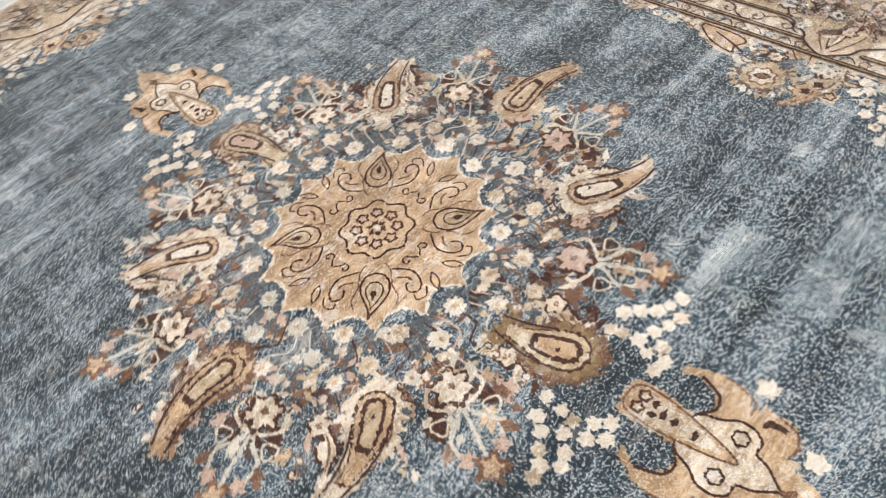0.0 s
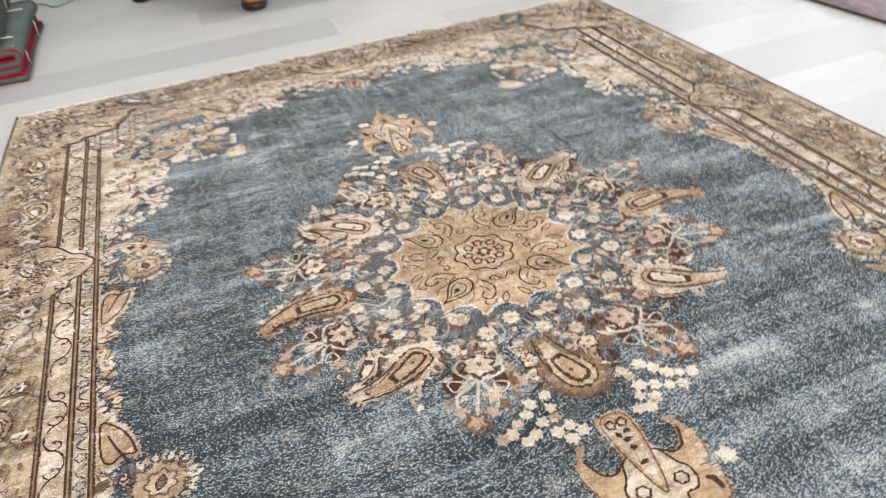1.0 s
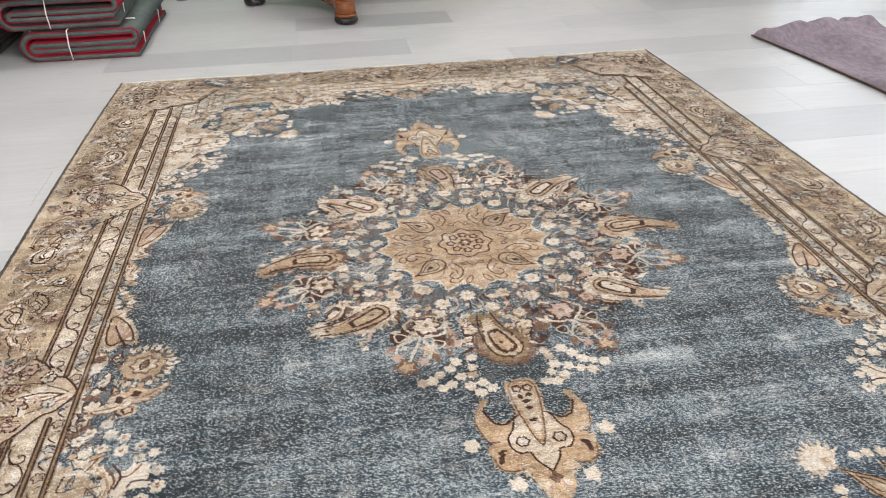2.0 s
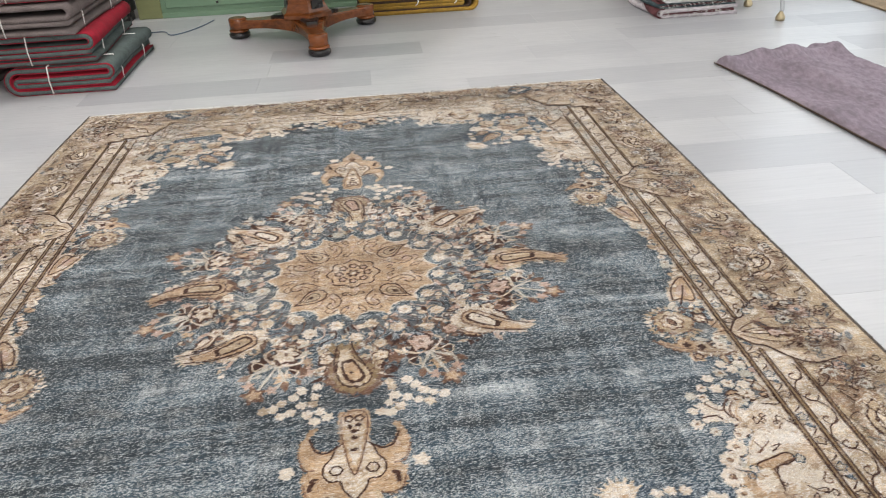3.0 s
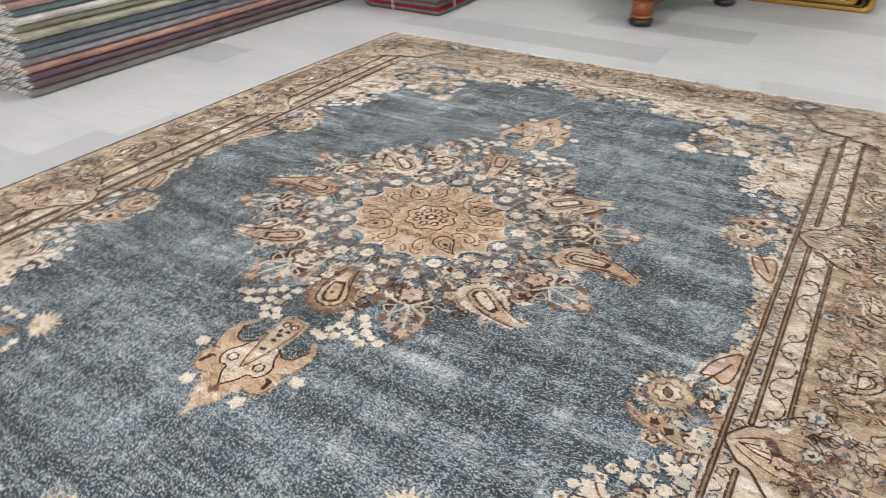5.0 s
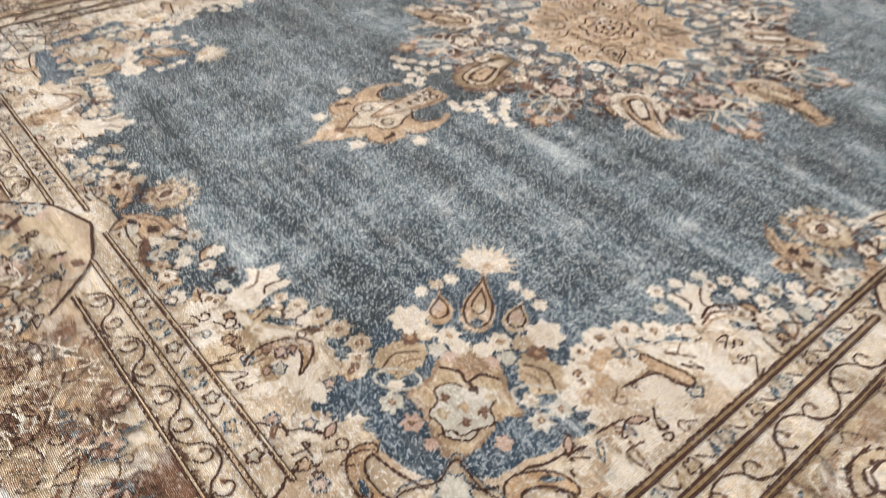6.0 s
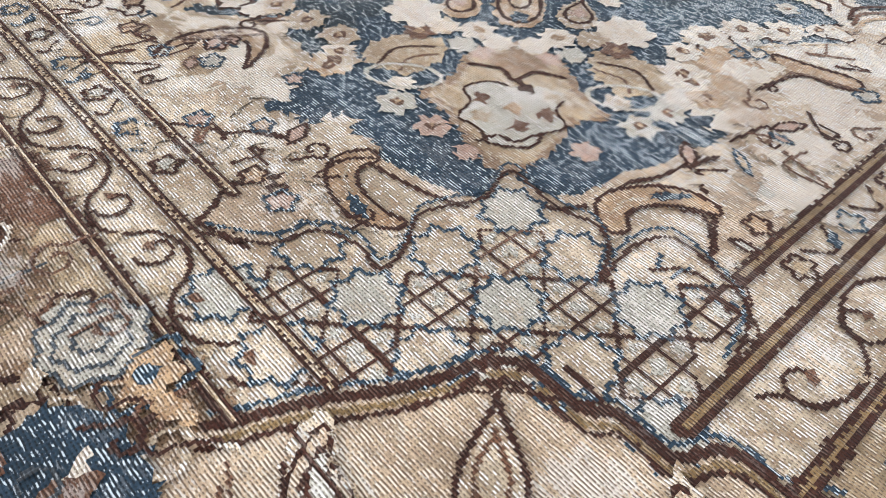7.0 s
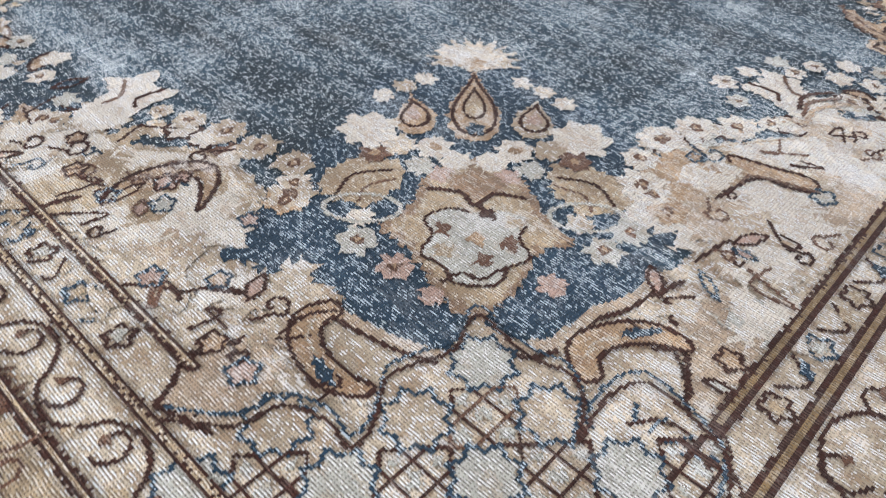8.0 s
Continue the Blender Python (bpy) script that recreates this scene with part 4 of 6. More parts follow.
for sx, sy in QUARTERS:
    m = Motif(sx, sy)
    m.area(smooth(POCKET, True, 3), "navy", 3, rough=0.006)
    m.done("corner_ground", label="deep navy ground of the corner figure")
    # cream leaf lobes either side of the corner
    for pts, curled in (
        ([(0.93, 1.16), (0.928, 1.107), (0.93, 1.046), (0.965, 0.984), (1.0, 0.935), (1.02, 0.87), (1.108, 0.83), (1.108, 1.18), (1.02, 1.19)], [(0.985, 1.12), (0.99, 1.08), (1.003, 1.055), (1.03, 1.05), (1.056, 1.036), (1.042, 1.016), (1.0, 1.028), (0.955, 1.042), (0.968, 1.056), (0.985, 1.062)]),
        ([(0.32, 1.61), (0.36, 1.56), (0.4, 1.532), (0.48, 1.512), (0.55, 1.458), (0.61, 1.456), (0.65, 1.47), (0.68, 1.51), (0.66, 1.57), (0.6, 1.622), (0.4, 1.622)], [(0.55, 1.588), (0.528, 1.553), (0.533, 1.515), (0.553, 1.48), (0.576, 1.472), (0.6, 1.485), (0.625, 1.525), (0.595, 1.502), (0.572, 1.5), (0.562, 1.54)]),
    ):
        m = Motif(sx, sy)
        lobe = smooth(pts, True, 4)
        m.area(lobe, "cream", 4, rough=0.003)
        m.area(shrink(lobe, 0.86), "pale", 4.6, rough=0.003)
        m.line(shrink(lobe, 0.93)[:len(lobe) * 2 // 3], 0.005, "tan", 4.9)
        m.done("leaf_lobe", label="cream scalloped leaf lobe")
        m = Motif(sx, sy)
        lf = smooth(curled, True, 4)
        m.area(shrink(lf, 1.25), "tan", 5.2, rough=0.003)
        m.area(lf, "gold", 6)
        m.line(lf[:len(lf) * 4 // 5], 0.0065, "brown", 7)
        m.line(smooth([curled[1], tuple(0.5 * (p + q) for p, q in zip(curled[2], curled[-1])), curled[4]]), 0.0055, "rust", 8)
        m.done("curled_leaf")
    # faded brown patches of the cream ground
    stains = Motif(sx, sy)
    for k in range(20):
        x, y = (rng.uniform(0.93, 1.1), rng.uniform(0.88, 1.36)) if k % 2 else (rng.uniform(0.4, 0.86), rng.uniform(1.53, 1.62))
        stains.area(rosette(x, y, rng.uniform(0.018, 0.045), 4, 0.35, rng.random() * 6), rng.choice(["sand", "tan", "sand", "cream", "pale"]), 4.95 + 0.01 * k, rough=0.009)
    tagged(stains.done("worn_ground", label="faded brown wear on cream wool"), kind="stuff")
    # diagonal palmette
    m = Motif(sx, sy)
    fan = [diag(-0.128 + r * math.cos(a), r * math.sin(a)) for r, a in ((0.066 if k % 2 else 0.043, math.pi * (0.38 + 1.24 * k / 24)) for k in range(25))]
    m.area(fan + [diag(-0.1, -0.012), diag(-0.1, 0.012)][::-1], "cream", 6, rough=0.002)
    m.area(rosette(*diag(-0.135, 0), 0.026, 6, 0.2), "pale", 6.6)
    m.area(rosette(*diag(-0.122, 0), 0.014, 6, 0.2), "gold", 7)
    m.done("fan_flower", label="cream fan-shaped flower at the corner's tip")
    m = Motif(sx, sy)
    drop = [diag(-(x - 0.055), y) for x, y in boteh_outline(0.155, 0.029, 0.0, 0.32, False)]
    m.area(shrink(drop, 1.08), "gold", 6)
    m.ring(shrink(drop, 0.9), 0.0065, "brown", 7)
    m.area(shrink(drop, 0.5), "tan", 7)
    m.ring(shrink(drop, 0.45), 0.005, "brown", 8)
    m.area(rosette(*diag(0.035, 0), 0.011, 5, 0.2), "navy", 9)
    m.done("teardrop", label="gold teardrop figure with brown outline")
    for t in (1, -1):
        m = Motif(sx, sy)
        o = [diag(0.03 - (x - 0.02), t * (0.074 + y - 0.004)) for x, y in boteh_outline(0.09, 0.025, 0.25, 0.33, False)]
        m.area(o, "gold" if t < 0 else "cream", 6)
        m.ring(shrink(o, 0.66), 0.006, "brown", 7)
        m.area(shrink(o, 0.34), "rose", 7)
        m.done("small_boteh")
        for s, q, r, tone, heart in ((0.045, 0.123, 0.034, "pale", None), (-0.075, 0.062, 0.014, "pale", None), (-0.055, 0.088, 0.014, "cream", None), (-0.03, 0.112, 0.014, "pale", None), (0.075, 0.045, 0.021, "pale", "gold"), (0.072, 0.085, 0.019, "cream", None), (0.098, 0.02, 0.018, "pale", None), (0.11, 0.06, 0.016, "ice", None), (0.09, 0.112, 0.017, "rust", "gold"), (0.125, 0.035, 0.015, "rose", None)):
            m = Motif(sx, sy)
            flower(m, *diag(s, t * q), r, 6, tone, heart, 7)
            m.done("flower")
        m = Motif(sx, sy)
        fe = smooth([diag(0.1, t * 0.085), diag(0.105, t * 0.14), diag(0.14, t * 0.165), diag(0.17, t * 0.15), diag(0.18, t * 0.11), diag(0.14, t * 0.08)], True, 4)
        m.area(fe, "tan", 5, rough=0.003)
        m.line(smooth([diag(0.12, t * 0.09), diag(0.13, t * 0.13), diag(0.165, t * 0.145)]), 0.005, "brown", 6)
        m.line(smooth([diag(0.135, t * 0.085), diag(0.15, t * 0.115), diag(0.175, t * 0.12)]), 0.004, "rust", 6)
        m.done("feather_leaf", label="tan feathered leaf")
    # faced palmette in the pocket
    m = Motif(sx, sy)
    outer = [diag(0.105, 0), diag(0.135, 0.045), diag(0.185, 0.062), diag(0.225, 0.088), diag(0.235, 0.055), diag(0.275, 0.04), diag(0.312, 0.012), diag(0.312, -0.012), diag(0.275, -0.04), diag(0.24, -0.06), diag(0.21, -0.085), diag(0.185, -0.06), diag(0.135, -0.045)]
    m.area(shrink(smooth(outer, True, 3), 1.12), "brownfield", 6, rough=0.003)
    m.area(shrink(smooth(outer, True, 3), 1.0), "tan", 6.5, rough=0.003)
    m.area(smooth([diag(0.11, 0.0), diag(0.14, 0.03), diag(0.165, 0.0), diag(0.14, -0.03)], True, 3), "brownfield", 7, rough=0.003)
    face_p = smooth([diag(0.18, 0.0), diag(0.172, 0.03), diag(0.192, 0.06), diag(0.222, 0.05), diag(0.252, 0.062), diag(0.272, 0.036), diag(0.298, 0.022), diag(0.298, -0.022), diag(0.272, -0.036), diag(0.252, -0.062), diag(0.222, -0.05), diag(0.192, -0.06), diag(0.172, -0.03)], True, 3)
    face_p = shrink(face_p, 0.85)
    m.area(face_p, "ice", 8, rough=0.002)
    m.line(face_p[len(face_p) // 5:], 0.004, "brown", 9)
    m.line(smooth([diag(0.15, -0.05), diag(0.155, -0.015), diag(0.175, 0.0), diag(0.155, 0.02), diag(0.16, 0.05)]), 0.008, "brown", 9)
    m.line(smooth([diag(0.285, -0.03), diag(0.274, -0.012), diag(0.282, 0.004), diag(0.27, 0.02), diag(0.262, 0.034)]), 0.005, "brown", 9)
    pal = m.done("palmette", label="tan palmette with a pale centre in the navy corner")
    for s, t, key in ((0.215, -0.032, "rust"), (0.232, 0.034, "rust"), (0.188, 0.012, "brown"), (0.246, -0.03, "tan"), (0.2, 0.04, "tan"), (0.255, 0.008, "rust"), (0.226, 0.002, "gold")):
        d = Motif(sx, sy)
        d.area(rosette(*diag(s, t), 0.009, 4, 0.3, 0.3, 14), key, 9)
        d.done("spot", pal)
    for s, t, r, tone in ((0.235, 0.125, 0.019, "ice"), (0.205, 0.155, 0.019, "ice"), (0.235, -0.115, 0.02, "ice"), (0.27, -0.075, 0.016, "rose"), (0.285, 0.07, 0.014, "rose"), (0.17, 0.2, 0.021, "gold"), (0.18, -0.195, 0.021, "gold"), (0.14, 0.19, 0.018, "pale"), (0.15, -0.19, 0.018, "pale"), (0.305, -0.04, 0.011, "rose"), (0.195, 0.105, 0.014, "cream"), (0.2, -0.115, 0.014, "pale")):
        m = Motif(sx, sy)
        flower(m, *diag(s, t), r, 6, tone, "rust" if r > 0.015 else None, 6)
        m.done("flower")
    for t in (1, -1):
        m = Motif(sx, sy)
        m.ring([diag(0.185 + 0.022 * math.cos(a), t * (0.115 + 0.04 * math.sin(a))) for a in (k * 0.35 for k in range(18))], 0.0065, "ice", 7)
        m.done("looped_stem")
    # scalloped outlines of the pocket
    for pts in ([(1.004, 1.268), (0.998, 1.319), (0.984, 1.354), (0.986, 1.39), (0.966, 1.43), (0.94, 1.437)], [(0.755, 1.52), (0.802, 1.517), (0.844, 1.511), (0.881, 1.502), (0.916, 1.488)]):
        m = Motif(sx, sy)
        m.line(smooth(pts), 0.016, "sand", 4)
        m.line(smooth([(x + 0.007, y + 0.006) for x, y in pts]), 0.006, "brown", 5)
        m.done("scalloped_edge")
    # outer flowers along the lobes
    for x, y, r in ((0.627, 1.407, 0.022), (0.577, 1.416, 0.022), (0.526, 1.424, 0.023), (0.478, 1.44, 0.019), (0.668, 1.442, 0.024), (0.883, 1.071, 0.026), (0.9, 1.021, 0.025), (0.935, 0.98, 0.024), (0.96, 0.945, 0.016), (0.887, 1.122, 0.02), (0.915, 1.162, 0.025), (0.44, 1.455, 0.014)):
        m = Motif(sx, sy)
        flower(m, x, y, r, 6, "pale" if x > 0.8 else "cream", "rust", 7)
        m.done("flower")
    # lilies
    for cx, cy, deg, fl in ((0.958, 0.868, 200, 1), (0.395, 1.487, 250, -1)):
        m = Motif(sx, sy)
        lily = smooth([(-0.06, 0.0), (-0.03, 0.035), (0.02, 0.03), (0.045, 0.06), (0.06, 0.03), (0.09, 0.01), (0.055, -0.01), (0.06, -0.045), (0.015, -0.03), (-0.03, -0.03)], True, 3)
        m.area(turn(lily, cx, cy, deg, 1.0, fl), "pale", 6, rough=0.002)
        m.line(turn(smooth([(0.05, 0.03), (0.02, 0.012), (0.0, 0.018)]), cx, cy, deg, 1, fl), 0.007, "rust", 7)
        m.line(turn(smooth([(0.055, -0.025), (0.025, -0.01), (0.01, -0.02)]), cx, cy, deg, 1, fl), 0.007, "brown", 7)
        m.line(turn(smooth([(-0.05, 0.01), (-0.09, 0.04), (-0.14, 0.03), (-0.12, -0.005), (-0.08, 0.0)]), cx, cy, deg, 1, fl), 0.01, "cream", 6)
        m.done("lily", label="pale lily on a curling stem")
    # stepped brown patches behind the paisleys
    for pts in ([(1.015, 1.285), (1.06, 1.24), (1.112, 1.26), (1.112, 1.37), (1.095, 1.385), (1.07, 1.34), (1.04, 1.31)], [(0.79, 1.59), (0.835, 1.58), (0.86, 1.635), (0.85, 1.66), (0.8, 1.676), (0.775, 1.632)]):
        m = Motif(sx, sy)
        m.area(pts, "sand", 3, rough=0.004)
        m.line(pts[-3:] + pts[:1], 0.006, "brown", 4, rough=0.003)
        m.done("stepped_patch")
    # curled paisleys beside the lattice
    for cx, cy, deg, fl in ((1.028, 1.368, -62, -1), (0.852, 1.546, 22, 1)):
        m = Motif(sx, sy)
        hook = smooth([(-0.052, -0.018), (-0.05, 0.014), (-0.02, 0.03), (0.03, 0.022), (0.055, -0.006), (0.05, -0.02), (0.03, -0.006), (-0.005, 0.004), (-0.028, -0.004), (-0.035, -0.022)], True, 4)
        m.area(turn(shrink(hook, 1.12), cx, cy, deg, 1, fl), "cream", 5.5)
        m.area(turn(hook, cx, cy, deg, 1, fl), "gold", 6)
        m.ring(turn(hook, cx, cy, deg, 1, fl), 0.0055, "brown", 7)
        m.area(turn(leaf(0.02, 0.012, 0.04, 0.006, -10), cx, cy, deg, 1, fl), "navy", 7)
        m.line(turn(smooth([(-0.04, 0.0), (-0.02, 0.014), (0.0, 0.012)]), cx, cy, deg, 1, fl), 0.004, "cream", 7)
        m.done("curled_boteh", label="ochre hooked paisley with brown outline")
    # star lattice
    m = Motif(sx, sy)
    m.area(LATTICE + CARTOUCHE[::-1][3:-1], "cream", 3)
    lat = m.done("lattice", label="cream lattice of eight-pointed stars and brown straps")
    d = Motif(sx, sy)
    edge = smooth(LATTICE, False, 3)
    d.line(edge, 0.0048, "brown" if sy < 0 else "rust", 8)
    d.line([(x - 0.008, y - 0.008) for x, y in edge], 0.004, "navy", 7)
    d.done("lattice_edge", lat)
    shape = LATTICE + CARTOUCHE[::-1][2:-1]
    LX, LY = 0.0718, 0.0775
    d = Motif(sx, sy)
    d.line(smooth([(1.07, 1.432), (1.085, 1.412), (1.108, 1.406), (1.14, 1.425)]), 0.0044, "brown", 6)
    for q in range(4):
        d.line([(1.094 + 0.014 * (q - 1.5), 1.425), (1.1 + 0.024 * (q - 1.5), 1.404 + 0.004 * abs(q - 1.5))], 0.004, "navy", 6)
    d.done("fan_strap", lat)
    for i in range(-2, 4):
        for j in range(-1, 4):
            cx, cy = 0.951 + LX * i, 1.466 + LY * j
            if inside(cx, cy, shape):
                d = Motif(sx, sy)
                st = [(cx + r * math.cos(a), cy + r * math.sin(a)) for r, a in ((0.031 if k % 2 == 0 else 0.0225, math.pi * k / 8 + math.pi / 8) for k in range(16))]
                d.area(st, "cream" if (i + j) % 2 else "ice", 5)
                d.ring(st, 0.0045, "navy", 6)
                d.done("star", lat)
            # two long hexagons linked through one another between every four stars
            hx, hy, e = LX / 2, LY / 2, 0.0118
            cx, cy = cx + hx, cy + hy
            if inside(cx, cy, shape) and inside(cx - 0.02, cy - 0.02, shape):
                d = Motif(sx, sy)
                d.ring([(cx - hx, cy), (cx - hx + e, cy + e), (cx + hx - e, cy + e), (cx + hx, cy), (cx + hx - e, cy - e), (cx - hx + e, cy - e)], 0.0044, "brown" if sy < 0 else "rust", 6)
                d.ring([(cx, cy - hy), (cx + e, cy - hy + e), (cx + e, cy + hy - e), (cx, cy + hy), (cx - e, cy + hy - e), (cx - e, cy - hy + e)], 0.0044, "rust" if (i + j) % 3 == 0 or sy > 0 else "brown", 6)
                d.area(rosette(cx, cy, 0.007, 4, 0.2, 0, 10), "ice", 7)
                for p, q in ((1, 0), (-1, 0), (0, 1), (0, -1)):
                    d.area(rosette(cx + 0.022 * p, cy + 0.024 * q, 0.0048, 4, 0.2, 0, 10), "ice", 7)
                d.done("strap_knot", lat)
    # corner cartouche
    m = Motif(sx, sy)
    c = smooth(CARTOUCHE, False, 3)
    m.area(c + [(1.36, 1.47), (1.46, 1.55), (1.47, 1.9), (1.42, 1.95), (1.05, 1.95), (0.95, 1.87)], "sand", 5, rough=0.003)
    cart = m.done("corner_cartouche", label="rosy tan corner cartouche with a scalloped brown edge")
    for off, wd, key, ly in ((0.0, 0.0105, "brown", 7), (0.0075, 0.006, "ochre", 6), (0.012, 0.005, "brown", 7), (-0.007, 0.005, "navy", 6)):
        m = Motif(sx, sy)
        m.line([(x + off, y + off) for x, y in c], wd, key, ly, rough=0.001)
        m.done("edge_line", cart)
    # cartouches half way along the sides and ends
    m = Motif(sx, sy)
    c = smooth(SIDE_CART, True, 3)
    m.area(c, "sand", 6, rough=0.003)
    m.line(smooth(SIDE_CART[10:] + SIDE_CART[:6], False, 3), 0.009, "brown", 7)
    m.area(shrink(c, 0.7), "tan", 7, rough=0.006)
    lf = leaf(1.225, 0.545, 0.13, 0.016, 3)
    m.area(lf, "cream", 8, rough=0.003)
    m.ring(lf, 0.006, "brown", 9)
    m.line([(1.17, 0.543), (1.28, 0.547)], 0.005, "rust", 9)
    for k in range(-1, 2, 2):
        m.line(smooth([(1.15, 0.545 + 0.01 * k), (1.19, 0.545 + 0.035 * k), (1.25, 0.545 + 0.06 * k), (1.3, 0.545 + 0.055 * k), (1.31, 0.545 + 0.035 * k)]), 0.006, "rust", 9)
    m.done("side_cartouche", label="gold cartouche breaking the guard lines")
for sy in (1, -1):
    m = Motif(1, sy)
    c = [(0.0, 1.648), (0.04, 1.66), (0.12, 1.69), (0.182, 1.755), (0.22, 1.8), (0.2, 1.88), (0.12, 1.93), (0.0, 1.945)]
    c = smooth(c + [(-x, y) for x, y in c[::-1][1:-1]], True, 3)
    m.area(c, "sand", 6, rough=0.003)
    m.line(smooth([(-0.22, 1.8), (-0.182, 1.755), (-0.12, 1.69), (-0.04, 1.66), (0.0, 1.648), (0.04, 1.66), (0.12, 1.69), (0.182, 1.755), (0.22, 1.8)], False, 3), 0.009, "brown", 7)
    m.area(shrink(c, 0.72), "tan", 7, rough=0.006)
    m.done("end_cartouche", label="gold cartouche in the end border")

# figures at the middle of each side, against the guard lines, and at the middle of the ends


def petal_fan(m, cx, cy, r, a0, a1, count, layer):
    """A round flower: gold body, pale heart with a rust core, and a frill of cream petals on one side."""
    m.area(rosette(cx, cy, r * 1.08, 7, 0.12), "rust", layer - 1, rough=0.005)
    for k in range(count):
        a = a0 + (a1 - a0) * k / (count - 1)
        m.area(leaf(cx + r * 1.38 * math.cos(radians(a)), cy + r * 1.38 * math.sin(radians(a)), r * rng.uniform(0.4, 0.56), r * 0.12, a + rng.uniform(-9, 9)), rng.choice(["pale", "cream", "tan"]), layer, rough=0.003)
    m.area(rosette(cx, cy, r, 8, 0.07), "tan", layer + 1, rough=0.004)
    m.area(rosette(cx - r * 0.08, cy, r * 0.56, 7, 0.14), "cream", layer + 2, rough=0.002)
    m.ring(rosette(cx - r * 0.08, cy, r * 0.6, 7, 0.14), 0.007, "rust", layer + 3)
    m.area(leaf(cx - r * 0.08, cy, r * 0.7, r * 0.17, 70), "rust", layer + 3)
    m.ring(leaf(cx - r * 0.08, cy, r * 0.76, r * 0.2, 70), 0.006, "brown", layer + 4)


def gold_hook(m, cx, cy, deg, size, flip, layer, tone="gold"):
    """A thick comma-shaped leaf with a dark eye."""
    o = smooth([(-0.05, -0.004), (-0.045, 0.022), (-0.012, 0.032), (0.03, 0.022), (0.062, -0.004), (0.03, 0.002), (0.006, -0.004), (-0.004, -0.022), (-0.03, -0.026)], True, 4)
    m.area(turn(shrink(o, 1.16), cx, cy, deg, size, flip), "rust", layer, rough=0.004)
    m.area(turn(o, cx, cy, deg, size, flip), tone, layer + 1, rough=0.003)
    m.area(turn(rosette(-0.022, 0.0, 0.012, 4, 0.2), cx, cy, deg, size, flip), "brown", layer + 2)
    m.line(turn(smooth([(-0.036, 0.012), (-0.005, 0.02), (0.035, 0.01)]), cx, cy, deg, size, flip), 0.0065, "rust", layer + 2)


SIDE_BLOSSOMS = ((0.975, 0.728), (1.01, 0.712), (1.056, 0.7), (0.978, 0.77), (1.02, 0.755), (1.056, 0.765), (1.083, 0.722), (1.03, 0.675), (0.935, 0.762), (0.9, 0.79), (0.885, 0.845), (0.872, 0.893), (0.905, 0.925), (0.93, 0.8))
for sx, sy in QUARTERS:
    dy = -0.035 if sy > 0 else 0.0
    m = Motif(sx, sy)
    petal_fan(m, 0.978, 0.462 + dy, 0.056, 40, 300, 20, 7)
    m.done("petal_fan", label="gold round flower frilled with cream petals")
    m = Motif(sx, sy)
    gold_hook(m, 0.955, 0.568 + dy, 200, 1.0, -1, 6)
    gold_hook(m, 1.035, 0.6 + dy, 20, 1.05, 1, 6, "cream")
    m.area(turn(leaf(0, 0, 0.09, 0.02, 0), 1.0, 0.64 + dy, 155), "navy", 5, rough=0.004)
    m.area(rosette(0.987, 0.632 + dy, 0.022, 5, 0.2), "gold", 6, rough=0.003)
    m.ring(rosette(0.987, 0.632 + dy, 0.013, 5, 0.2), 0.007, "brown", 7)
    m.done("curled_boteh")
    m = Motif(sx, sy)
    shield = smooth([(1.112, 0.2 + dy), (1.06, 0.238 + dy), (1.03, 0.29 + dy), (1.014, 0.355 + dy), (1.05, 0.35 + dy), (1.085, 0.372 + dy), (1.11, 0.33 + dy)], True, 3)
    m.area(shrink(shield, 1.12), "cream", 5, rough=0.004)
    m.area(shrink(shield, 0.92), "gold", 6, rough=0.003)
    m.ring(shrink(shield, 0.8), 0.0075, "brown", 7)
    m.area(shrink(shield, 0.4), "rose", 7)
    m.line(smooth([(1.04, 0.37 + dy), (1.065, 0.32 + dy), (1.085, 0.27 + dy)]), 0.008, "brown", 8)
    m.done("shield_leaf", label="gold pointed leaf outlined in brown")
    for k in range(9):
        m = Motif(sx, sy)
        flower(m, 1.102 - 0.0085 * k + 0.004 * math.sin(k), 0.145 + dy + 0.024 * k, 0.0095, 5, "pale", None, 5)
        m.done("blossom")
    for x, y in SIDE_BLOSSOMS:
        m = Motif(sx, sy)
        flower(m, x + rng.uniform(-0.004, 0.004), y + dy * (y < 0.7), rng.uniform(0.0135, 0.018), 6, rng.choice(["pale", "pale", "ice"]), rng.choice([None, "rust"]), 6, "navy")
        m.done("blossom")
    for k in range(34):
        x, y = rng.uniform(1.0, 1.1), rng.uniform(0.36, 0.82)
        m = Motif(sx, sy)
        if k % 3 == 0:
            m.area(rosette(x, y, rng.uniform(0.014, 0.026), 4, 0.3, rng.random() * 6), rng.choice(["navy", "deep", "brown"]), 3.4, rough=0.004)
        elif k % 3 == 1:
            lf = leaf(x, y, rng.uniform(0.04, 0.07), rng.uniform(0.009, 0.014), rng.uniform(0, 180))
            m.area(lf, rng.choice(["cream", "gold", "ice", "tan"]), 4, rough=0.002)
            m.ring(lf, 0.006, rng.choice(["brown", "navy", "rust"]), 5)
        else:
            m.line(scroll(x, y, rng.uniform(0.012, 0.02), rng.uniform(0, 360), 0.8, rng.choice((1, -1)), 1.2), 0.007, rng.choice(["pale", "brown", "rust"]), 5)
        m.done(("ground_patch", "leaf", "curl")[k % 3])
    # bird-like blossom strokes beside the lily
    m = Motif(sx, sy)
